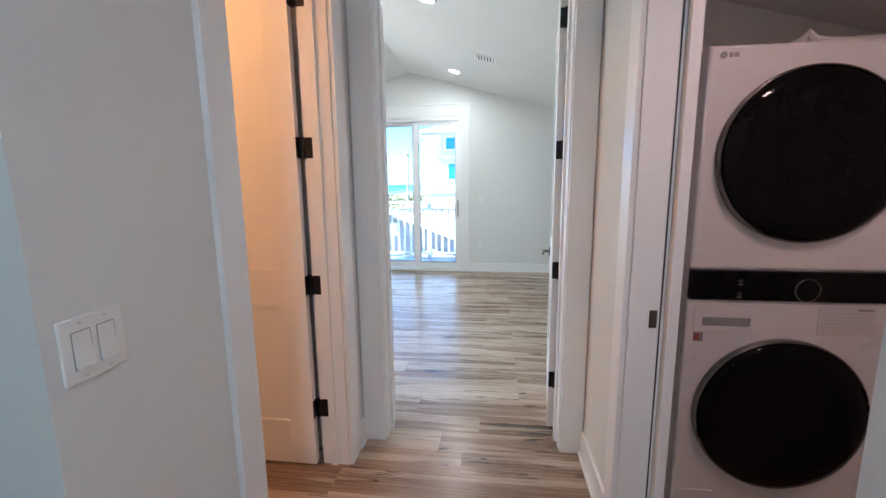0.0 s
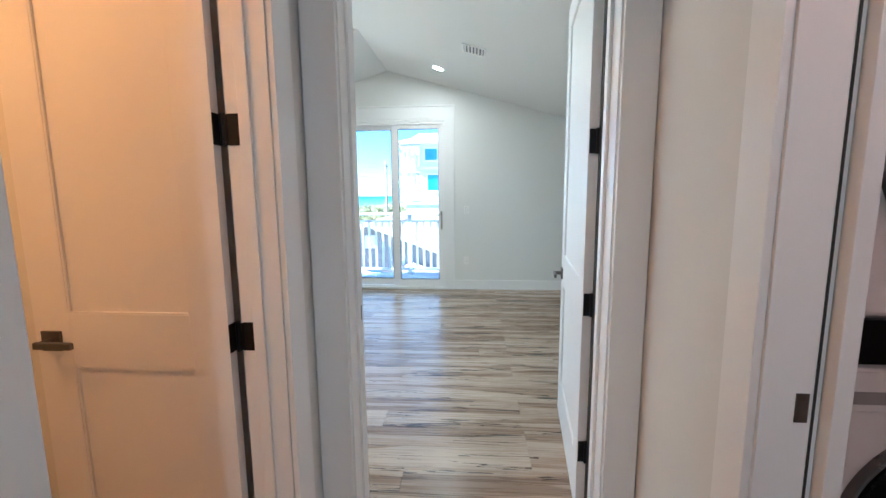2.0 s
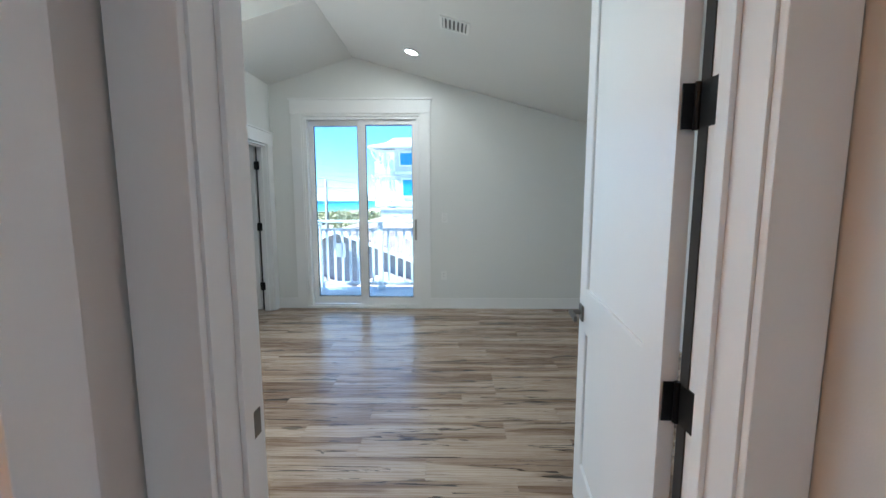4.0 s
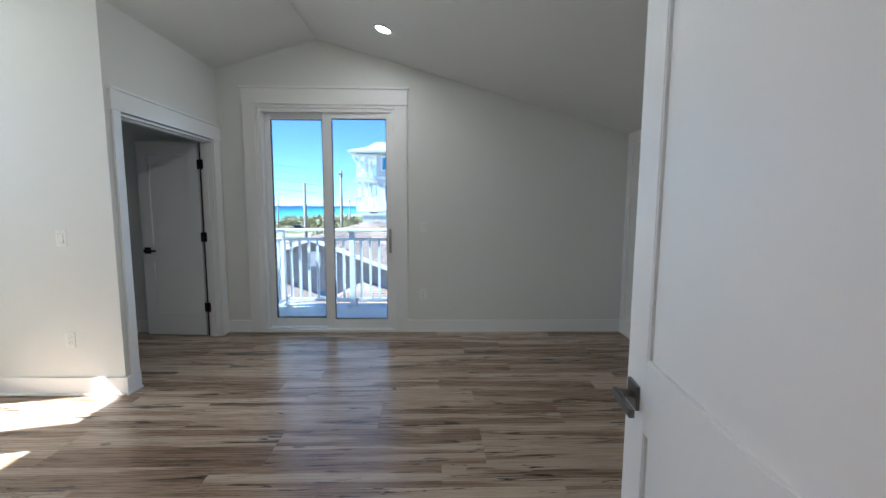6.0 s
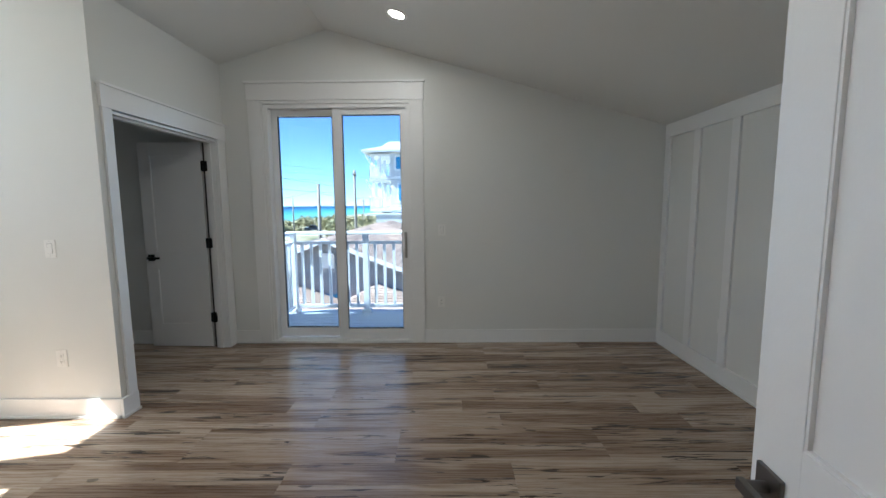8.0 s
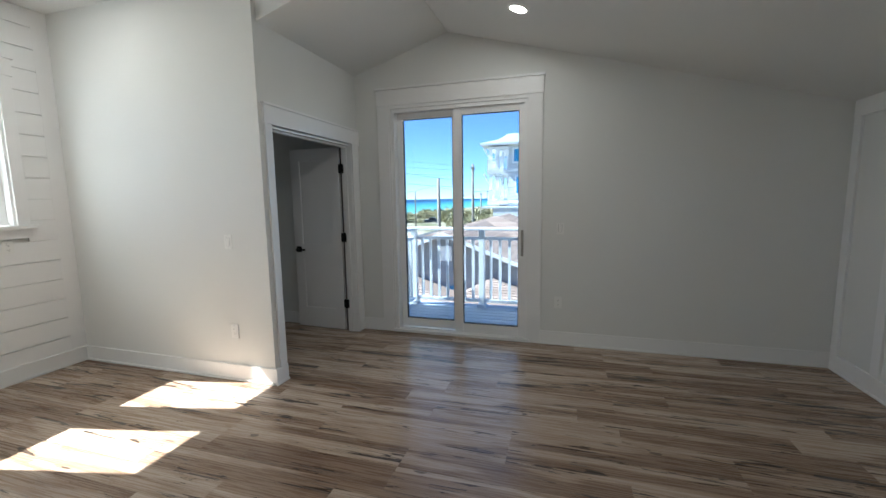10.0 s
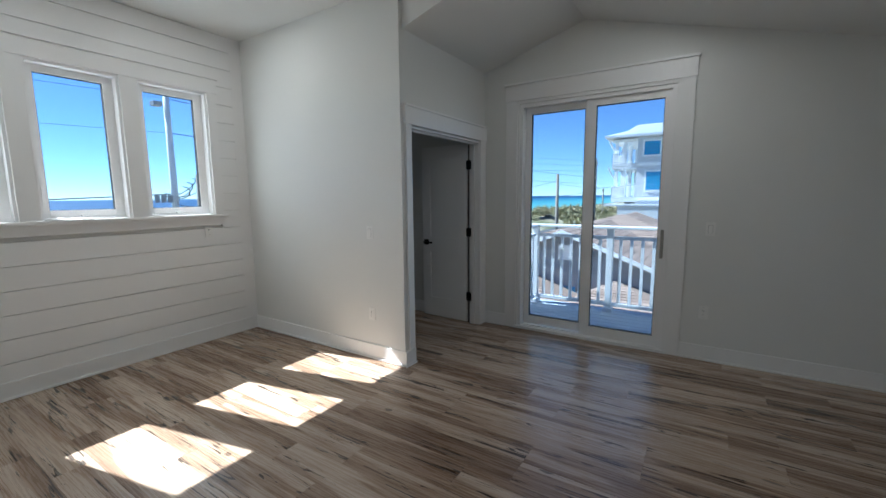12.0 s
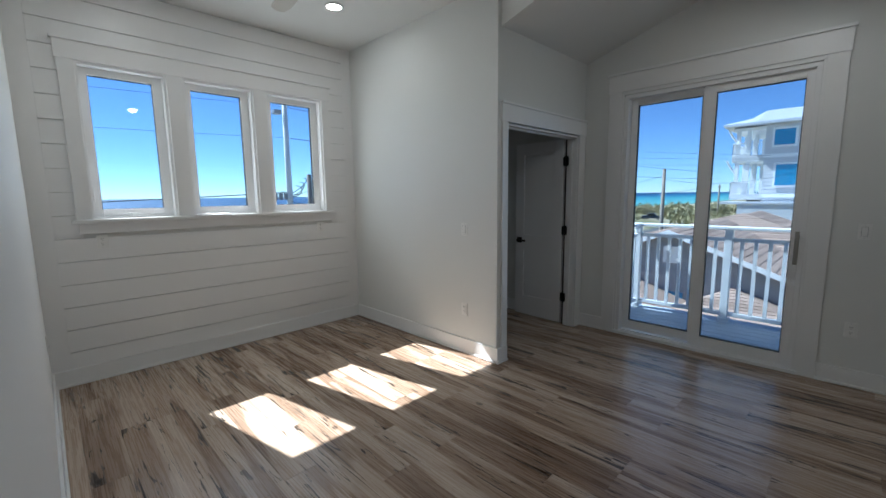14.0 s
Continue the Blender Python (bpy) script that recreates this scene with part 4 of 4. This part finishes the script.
structure("ground", bm, SAND, "pale sandy ground running down to the beach", "ground")
bm = bmesh.new()
bmesh.ops.create_grid(bm, x_segments=4, y_segments=4, size=1)
bm.transform(Matrix.Translation((-2540, 0, -8.0)) @ Matrix.Diagonal((2450, 4900, 1, 1)))
structure("water", bm, SEA, "blue-green sea reaching the horizon", "sea")
bm = bmesh.new()
box(bm, -27, -20, -200, 300, GROUND - 0.1, GROUND + 0.02)
structure("road", bm, ASPHALT, "grey asphalt road along the shore", "road")


# ---- neighbouring grey house ----
def grey_house():
    h = thing("house", "grey sided house with brown shingle roof and white fascia", "house", pose(0, 0, 0))
    yg, px, pz, s = 7.0, -1.18, 0.50, 0.386
    x0, x1, yb = -5.2, 5.0, 21.0
    bm = bmesh.new()
    prism(bm, [(x0 + 0.4, GROUND), (x1 - 0.4, GROUND), (x1 - 0.4, pz - s * (x1 - 0.4 - px) - 0.12), (px, pz - 0.12), (x0 + 0.4, pz - s * (px - x0 - 0.4) - 0.12)], "y", yg + 0.3, yb)
    body = part("wall", bm, SIDING_G, h, "grey lap siding")
    for k in range(17):
        z = pz - 0.3 - 0.17 * k
        half = min((pz - 0.14 - z) / s, 5.0)
        bm = bmesh.new()
        prism(bm, [(yg + 0.300, z + 0.165), (yg + 0.272, z), (yg + 0.3, z)], "x", max(x0 + 0.4, px - half), min(x1 - 0.4, px + half))
        part("siding_board", bm, SIDING_G, body)
    # roof: two pitched planes, overhanging
    for sign in (-1, 1):
        xe = x0 if sign < 0 else x1
        ze = pz - s * abs(xe - px)
        bm = bmesh.new()
        prism(bm, [(px, pz), (xe, ze), (xe, ze - 0.12), (px, pz - 0.12)], "y", yg, yb)
        roof = part("roof", bm, SHINGLE, h, "brown shingle roof")
        bm = bmesh.new()
        n = 40
        for k in range(n):
            f0, f1 = k / n, (k + 1) / n
            xa, xb = xe + (px - xe) * f0, xe + (px - xe) * f1
            za, zb = ze + (pz - ze) * f0, ze + (pz - ze) * f1
            y = yg + 0.0
            i = 0
            while y < yb:
                L = 0.9 if i else 0.9 * random.random() + 0.2
                q = [bm.verts.new(c) for c in ((xa, y, za + 0.016), (xb, y, zb + 0.006), (xb, min(y + L, yb) - 0.008, zb + 0.006), (xa, min(y + L, yb) - 0.008, za + 0.016), (xa, y, za), (xa, min(y + L, yb) - 0.008, za))]
                bm.faces.new(q[:4])
                bm.faces.new((q[0], q[3], q[5], q[4]))
                y += L
                i += 1
        bmesh.ops.recalc_face_normals(bm, faces=bm.faces[:])
        tagged(part("shingles", bm, SHINGLE, roof), kind="stuff")
        bm = bmesh.new()
        prism(bm, [(px, pz + 0.02), (xe, ze + 0.02), (xe, ze - 0.10), (px, pz - 0.10)], "y", yg - 0.03, yg - 0.003)
        part("fascia", bm, RAILW, h, "white rake board")
    boxpart("gable_vent", (px - 0.16, px + 0.2, yg + 0.24, yg + 0.29, pz - 0.85, pz - 0.42), RAILW, h, 0.01)
    boxpart("window", (px - 0.55, px + 0.35, yg + 0.24, yg + 0.275, -1.6, -1.1), TEAL, h)
    # rear hip roof behind the gable
    apex = Vector((-0.78, 14.0, 0.66))
    cs = [Vector(c) for c in ((-7.0, 8.0, -1.05), (5.6, 8.0, -1.05), (5.6, 20.0, -1.05), (-7.0, 20.0, -1.05))]
    bm = bmesh.new()
    vs = [bm.verts.new(c) for c in cs]
    top = bm.verts.new(apex)
    for i in range(4):
        bm.faces.new((vs[i], vs[(i + 1) % 4], top))
    hip = part("roof", bm, SHINGLE, h, "brown shingle hip roof")
    bm = bmesh.new()
    for a, c in ((cs[0], cs[1]), (cs[1], cs[2])):
        nrm = (c - a).cross(apex - a).normalized()
        for k in range(32):
            f0, f1 = k / 32, (k + 1) / 32 - 0.001
            la, ra, lb, rb = a.lerp(apex, f0), c.lerp(apex, f0), a.lerp(apex, f1), c.lerp(apex, f1)
            m = max(1, int((ra - la).length / 0.9))
            for i in range(m):
                g0, g1 = i / m, (i + 1) / m - 0.003
                q = [bm.verts.new(v) for v in (la.lerp(ra, g0) + nrm * 0.018, la.lerp(ra, g1) + nrm * 0.018, lb.lerp(rb, g1) + nrm * 0.006, lb.lerp(rb, g0) + nrm * 0.006, la.lerp(ra, g0), la.lerp(ra, g1))]
                bm.faces.new(q[:4])
                bm.faces.new((q[4], q[5], q[1], q[0]))
    tagged(part("shingles", bm, SHINGLE, hip), kind="stuff")
    return h


grey_house()


def porch(x0, x1, px, pz):
    """Lower shingled hip roof in front of the grey gable."""
    h = thing("porch", "low brown shingled porch roof on white posts", "porch", pose(0, 0, 0))
    z0, y0, y1 = -2.15, 3.6, 7.25
    pts = {"l": (x0, y0, z0), "r": (x1, y0, z0), "bl": (x0, y1, z0 + 0.0), "br": (x1, y1, z0), "p": (px, y1, pz)}
    bm = bmesh.new()
    v = {k: bm.verts.new(c) for k, c in pts.items()}
    bm.faces.new((v["l"], v["r"], v["p"]))
    bm.faces.new((v["r"], v["br"], v["p"]))
    bm.faces.new((v["bl"], v["l"], v["p"]))
    bm.faces.new((v["l"], v["bl"], v["br"], v["r"]))
    bmesh.ops.recalc_face_normals(bm, faces=bm.faces[:])
    roof = part("roof", bm, SHINGLE, h, "brown shingle roof")
    bm = bmesh.new()
    peak = Vector(pts["p"])
    a, c = Vector(pts["l"]), Vector(pts["r"])
    n = 30
    for k in range(n):
        f0, f1 = k / n, (k + 1) / n - 0.001
        la, ra = a.lerp(peak, f0), c.lerp(peak, f0)
        lb, rb = a.lerp(peak, f1), c.lerp(peak, f1)
        up0, up1 = Vector((0, -0.006, 0.016)), Vector((0, -0.003, 0.006))
        m = max(1, int((ra - la).length / 0.9))
        for i in range(m):
            g0, g1 = i / m, (i + 1) / m - 0.004
            q = [bm.verts.new(p) for p in (la.lerp(ra, g0) + up0, la.lerp(ra, g1) + up0, lb.lerp(rb, g1) + up1, lb.lerp(rb, g0) + up1, la.lerp(ra, g0), la.lerp(ra, g1))]
            bm.faces.new(q[:4])
            bm.faces.new((q[4], q[5], q[1], q[0]))
    tagged(part("shingles", bm, SHINGLE, roof), kind="stuff")
    for x in (x0 + 0.3, px, x1 - 0.3):
        boxpart("post", (x - 0.08, x + 0.08, y0 + 0.3, y0 + 0.46, GROUND, z0), RAILW, h)


porch(-2.4, 4.6, 0.22, -0.80)
porch(-7.0, 1.7, -2.6, -0.62)


# ---- tall white house ----
def white_house():
    h = thing("white_house", "tall white beach house with balconies and a metal roof", "house", pose(2.1, -4.24, 1.48))
    S = 1.235
    Y = 34.24 * S

    def P(x, z):
        return ((x - 2.1) * S, (z - 1.48) * S)
    xw, xl, xr = P(-2.45, 0)[0], P(-4.2, 0)[0], P(6.0, 0)[0]
    f1, f2, eave, top = P(0, 1.25)[1], P(0, 3.82)[1], P(0, 5.88)[1], P(0, 7.0)[1]
    base = GROUND - 1.48
    D = 12.0
    body = boxpart("wall", (xw, xr, Y, Y + D, base, eave), SIDING_W, h, label="white lap siding")
    boxpart("lower_wall", (P(-3.45, 0)[0], xw, Y + 2.0, Y + D, base, f1), SIDING_W, h)
    for k in range(36):
        z = f1 - 3.2 + 0.3 * k
        if z < eave - 0.2:
            bm = bmesh.new()
            prism(bm, [(Y, z + 0.27), (Y - 0.022, z), (Y, z)], "x", xw, xr)
            part("siding_board", bm, SIDING_W, body)
    # roof with two pitches and standing seams
    pts = [(xl - 0.6, eave), (P(-3.4, 0)[0], P(0, 6.35)[1]), (P(-2.85, 0)[0], top), (xr, top)]
    bm = bmesh.new()
    prism(bm, [(xl - 0.6, eave - 0.12), (xl - 0.6, eave)] + pts[1:] + [(xr, eave - 0.12)], "y", Y + 3.2, Y + D - 3)
    roof = part("roof", bm, METALROOF, h, "white standing seam metal roof")
    bm = bmesh.new()
    q = [bm.verts.new(c) for c in ((xl - 0.6, Y - 0.9, eave), (xr, Y - 0.9, eave), (xr, Y + 3.2, top), (P(-2.85, 0)[0], Y + 3.2, top), (P(-3.35, 0)[0], Y + 0.9, P(0, 6.3)[1]), (xl - 0.6, Y + D, eave), (P(-2.85, 0)[0], Y + D - 3, top),
                                   (xl - 0.6, Y - 0.9, eave - 0.2), (xr, Y - 0.9, eave - 0.2), (xl - 0.6, Y + D, eave - 0.2))]
    for f in ((0, 1, 2, 3, 4), (0, 4, 3, 6, 5), (7, 8, 1, 0), (9, 7, 0, 5), (7, 9, 8)):
        bm.faces.new([q[i] for i in f])
    bmesh.ops.recalc_face_normals(bm, faces=bm.faces[:])
    part("roof_front", bm, METALROOF, h)
    for k in range(60):
        x = P(-2.8, 0)[0] + 0.27 * k
        if x < xr:
            bm = bmesh.new()
            tube(bm, [(x, Y - 0.9, eave + 0.02), (x, Y + 3.2, top + 0.02)], 0.022, 4)
            part("seam", bm, METALROOF, roof)
    # balconies on the corner, two floors, with columns, rails and brackets
    for fz, head in ((f1, f2), (f2, eave)):
        boxpart("balcony_floor", (xl, xw, Y - 0.1, Y + 8, fz - 0.45, fz), SIDING_W, h)
        boxpart("belt", (xw, xr, Y - 0.08, Y - 0.02, fz - 0.28, fz), RAILW, h)
        for cx in (xl + 0.35, (xl + xw) / 2, ):
            for cy in (Y + 0.2, Y + 3.6, Y + 7.6):
                boxpart("column", (cx - 0.14, cx + 0.14, cy - 0.14, cy + 0.14, fz, head - 0.3), RAILW, h)
        boxpart("beam", (xl, xw, Y, Y + 8, head - 0.55, head - 0.3), RAILW, h)
        boxpart("rail", (xl, xw, Y - 0.02, Y + 0.08, fz + 0.95, fz + 1.05), RAILW, h)
        boxpart("rail", (xl, xl + 0.1, Y, Y + 8, fz + 0.95, fz + 1.05), RAILW, h)
        for k in range(13):
            x = xl + (xw - xl) * k / 13
            boxpart("baluster", (x, x + 0.05, Y, Y + 0.05, fz, fz + 0.95), RAILW, h)
        for k in range(30):
            yy = Y + 0.26 * k
            boxpart("baluster", (xl, xl + 0.05, yy, yy + 0.05, fz, fz + 0.95), RAILW, h)
        bm = bmesh.new()
        tube(bm, [(xl + 0.35, Y + 0.2, head - 1.6), (xl - 0.1, Y + 0.1, head - 0.9), (xl - 0.35, Y, head - 0.35)], 0.09, 6)
        part("bracket", bm, RAILW, h)
        # tall doors behind the balcony
        for k in range(3):
            yy = Y + 1.2 + 2.2 * k
            boxpart("glass_door", (xw - 0.04, xw - 0.01, yy, yy + 1.3, fz, fz + 2.2), TEAL, h)
    for a, z0, z1 in (((-1.98, -0.95), 4.37, 5.35), ((-1.78, -0.75), 1.80, 3.12), ((1.2, 2.4), 4.37, 5.35), ((1.2, 2.4), 1.80, 3.12)):
        u0, u1 = P(a[0], 0)[0], P(a[1], 0)[0]
        w0, w1 = P(0, z0)[1], P(0, z1)[1]
        win = boxpart("window", (u0 - 0.16, u1 + 0.16, Y - 0.12, Y - 0.05, w0 - 0.16, w1 + 0.16), RAILW, h)
        boxpart("pane", (u0, u1, Y - 0.14, Y - 0.122, w0, w1), TEAL, win, label="blue tinted window pane")
    boxpart("low_roof", (xl - 0.2, xr, Y - 2.28, Y - 0.06, P(0, 0.62)[1], P(0, 0.75)[1]), METALROOF, h)
    boxpart("garage_wall", (P(-3.4, 0)[0], xr, Y - 2.2, Y - 0.06, base, P(0, 0.62)[1]), SIDING_W, h)


white_house()


# ---- poles, wires, scrub, car ----
def pole(x, y, top, r, mat, label, arm=0.0):
    t = thing("utility_pole", label, "utility pole", pose(x, y, GROUND))
    bm = bmesh.new()
    tube(bm, [(0, 0, -0.3), (0, 0, (top - GROUND) * 0.5), (0, 0, top - GROUND)], [r * 1.25, r * 1.05, r * 0.8], 14)
    part("shaft", bm, mat, t, smooth=True)
    if arm:
        boxpart("crossarm", (-0.06, 0.06, -arm, arm, top - GROUND - 0.5, top - GROUND - 0.38), WEATHERWOOD, t)
        for k in (-0.8, -0.3, 0.3, 0.8):
            bm = bmesh.new()
            disc(bm, 0, arm * k, top - GROUND - 0.38, 0.04, 0.03, 0.14, "z", 8)
            part("insulator", bm, GREYPRINT, t)
    return t


p = pole(-24, 7.5, 7.4, 0.19, CONCRETE, "pale concrete utility pole with a lamp head")
boxpart("lamp_box", (-0.25, 0.25, -0.75, -0.3, 12.6, 12.85), GREYPRINT, p, 0.03)
for k in range(3):
    bm = bmesh.new()
    disc(bm, 0.3, -1.05 + 0.33 * k, 7.25, 0.13, 0.13, 0.42, "z", 12)
    part("transformer", bm, GREYPRINT, p)
for a in range(3):
    bm = bmesh.new()
    tube(bm, [(0.25 * math.cos(6.28 * i / 24) * (1 + 0.15 * a), 0.35 + (0.5 + 0.12 * a) * math.sin(6.28 * i / 24 + 0.4 * a), 7.8 + 0.15 * a + (0.35 + 0.1 * a) * math.cos(6.28 * i / 24)) for i in range(17)], 0.03, 6)
    part("cable_coil", bm, CABLE, p)
pole(-22, 7.9, 2.8, 0.17, WEATHERWOOD, "short weathered wooden service pole")
pole(-6.9, 25, 2.95, 0.125, WEATHERWOOD, "weathered wooden utility pole")
pole(-6.2, 33.5, 4.6, 0.13, WEATHERWOOD, "thin wooden utility pole with a crossarm", arm=0.7)
pole(-28, 76, 3.0, 0.14, WEATHERWOOD, "distant wooden utility pole")
pole(-14.5, 78, 2.6, 0.14, WEATHERWOOD, "distant wooden utility pole", arm=0.8)


def wire(a, c, sag, r=0.010):
    a, c = Vector(a), Vector(c)
    bm = bmesh.new()
    tube(bm, [a.lerp(c, i / 16) - Vector((0, 0, sag * 4 * (i / 16) * (1 - i / 16))) for i in range(17)], r, 5)
    return tagged(new("power_line", mesh_of("power_line", bm, CABLE)), "dark overhead power line strung between poles", "power line", "power lines")


wire((-24, -45, 6.9), (-24, 7.5, 7.1), 0.5)
wire((-24, -45, 5.4), (-24, 7.5, 5.2), 0.6)
wire((-24, -45, 1.6), (-24, 7.5, 1.75), 0.7, 0.03)
wire((-24, 7.5, 1.2), (-22, 7.9, 1.0), 0.1, 0.025)
wire((-24, 7.5, 1.6), (-22, 7.9, 1.9), 0.15, 0.02)
wire((-24, 7.5, 7.1), (-14.5, 78, 4.6), 0.8, 0.022)
wire((-24, 7.5, 5.2), (-14.5, 78, 3.6), 0.8, 0.022)
wire((-20, 25, 5.7), (-1.5, 25, 3.4), 0.1, 0.007)
wire((-20, 25, 4.9), (-1.5, 25, 3.2), 0.1, 0.007)
wire((-20, 25, 4.2), (-1.5, 25, 2.9), 0.1, 0.007)
wire((-16, 25, 1.5), (-6.9, 25, 2.5), 0.35)
wire((-6.9, 25, 2.3), (2.5, 25, 3.6), 0.9)
wire((-16, 25, 1.3), (-6.9, 25, 1.4), 0.15)
wire((-6.9, 25, 1.4), (-4, 25, 1.9), 0.1)


def bush_mesh(seed, rx, rz, count, leaf=0.16):
    rng = random.Random(seed)
    bm = bmesh.new()
    for _ in range(count):
        a, u = rng.uniform(0, 6.283), rng.uniform(0.0, 1.0)
        lump = 0.75 + 0.35 * math.sin(3 * a + seed) + 0.15 * math.sin(7 * a)
        r = rx * lump * math.sqrt(rng.uniform(0.25, 1.0)) * math.sqrt(max(0.05, 1 - u * u * 0.9))
        c = Vector((r * math.cos(a), r * math.sin(a), rz * u * lump))
        q = Euler((rng.uniform(-1, 1), rng.uniform(-1, 1), rng.uniform(0, 6.28))).to_matrix()
        s = leaf * rng.uniform(0.6, 1.6)
        vs = [bm.verts.new(c + q @ Vector(k)) for k in ((-s, -s * 0.35, 0), (0, -s * 0.5, s * 0.2), (s, 0, 0), (0, s * 0.5, s * 0.2))]
        bm.faces.new(vs)
    return mesh_of("foliage", bm, LEAF)


BUSH = [bush_mesh(i, 2.2, 1.9, 1500) for i in range(4)]
rng = random.Random(11)


def bush(x, y, s, sz, k):
    t = thing("bush", "green and tan coastal scrub bush on the dune", "bush", pose(x, y, GROUND - 0.1, 0, 0, rng.uniform(0, 360)), "dune bushes")
    t.scale = (s, s, sz)
    ob = new("foliage", BUSH[k % 4])
    ob.parent = t
    bm = bmesh.new()
    for j in range(3):
        tube(bm, [(0.1 * j, 0, 0), (0.3 * math.cos(2 * j), 0.3 * math.sin(2 * j), 0.8), (0.7 * math.cos(2 * j), 0.7 * math.sin(2 * j), 1.4)], [0.07, 0.05, 0.02], 5)
    part("trunk", bm, WEATHERWOOD, t)


for k in range(80):
    d = rng.uniform(122, 185)
    ang = rng.uniform(radians(99), radians(115))
    x, y = 2.1 + d * math.cos(ang), -4.2 + d * math.sin(ang)
    low = 0.5 if ang > radians(109.3) else 1.0
    bush(x, y, rng.uniform(1.3, 2.3), low * rng.uniform(0.9, 1.75), k)
for k in range(8):
    bush(-9.5 + 0.75 * k + rng.uniform(-0.3, 0.3), 38 + rng.uniform(-2, 3), 0.85, rng.uniform(2.2, 2.8), k)


def car():
    t = thing("parked_car", "dark blue pickup parked by the road", "car", pose(-36.5, 113, GROUND, 0, 0, 12))
    bm = bmesh.new()
    prism(bm, [(-2.4, 0.45), (2.4, 0.45), (2.5, 0.8), (2.3, 1.05), (1.2, 1.1), (0.6, 1.75), (-0.8, 1.78), (-1.1, 1.15), (-2.4, 1.1)], "y", -0.9, 0.9)
    part("body", bm, CARPAINT, t)
    bm = bmesh.new()
    prism(bm, [(0.95, 1.15), (0.55, 1.68), (-0.7, 1.7), (-0.85, 1.15)], "y", -0.91, 0.91)
    part("side_window", bm, BLACKGLASS, t)
    for x in (-1.5, 1.5):
        for y in (-0.93, 0.71):
            bm = bmesh.new()
            disc(bm, x, y, 0.38, 0.38, 0.38, 0.22, "y", 20)
            w = part("wheel", bm, RUBBER, t)
            bm = bmesh.new()
            disc(bm, x, y - 0.01, 0.38, 0.22, 0.22, 0.24, "y", 16)
            part("rim", bm, CHROME, w)


car()

# ---- floor: subfloor and planks, last ----
bm = bmesh.new()
box(bm, -2.32, 4.52, -8.12, 0.16, -0.12, -0.006)
floor = structure("floor", bm, WEATHERWOOD, "grey-brown vinyl plank floor with dark wood figure", "floor")
PW, PL = 0.182, 1.22
PLANKS = {}


def plank_mesh(length):
    key = round(length, 3)
    if key not in PLANKS:
        bm = bmesh.new()
        g = 0.0004
        lo = [(0, 0), (length, 0), (length, PW), (0, PW)]
        c = 0.0007
        b0 = [bm.verts.new((min(max(x, g), length - g), min(max(y, g), PW - g), -0.006)) for x, y in lo]
        b1 = [bm.verts.new((min(max(x, g), length - g), min(max(y, g), PW - g), -c)) for x, y in lo]
        b2 = [bm.verts.new((min(max(x, g + c), length - g - c), min(max(y, g + c), PW - g - c), 0.0)) for x, y in lo]
        bm.faces.new(b2)
        for p, q in ((b0, b1), (b1, b2)):
            for i in range(4):
                bm.faces.new((p[i], p[(i + 1) % 4], q[(i + 1) % 4], q[i]))
        PLANKS[key] = mesh_of("plank", bm, PLANK)
    return PLANKS[key]


rng = random.Random(7)


def lay(x0, x1, y0, y1):
    y = y0
    while y < y1 - 0.01:
        x = x0 - rng.choice((0.15, 0.4, 0.61, 0.8, 1.0))
        while x < x1:
            a, c = max(x, x0), min(x + PL, x1)
            if c - a > 0.03:
                ob = new("plank", plank_mesh(c - a))
                ob.location = (a, y, 0)
                ob.parent = floor
            x += PL
        y += PW


Y0 = -PW * 35
lay(-2.16, 4.40, -PW * 25, 0.0)
lay(0.2, 4.40, Y0, -PW * 25)
lay(-2.2, 4.40, Y0 - PW * 9, Y0)
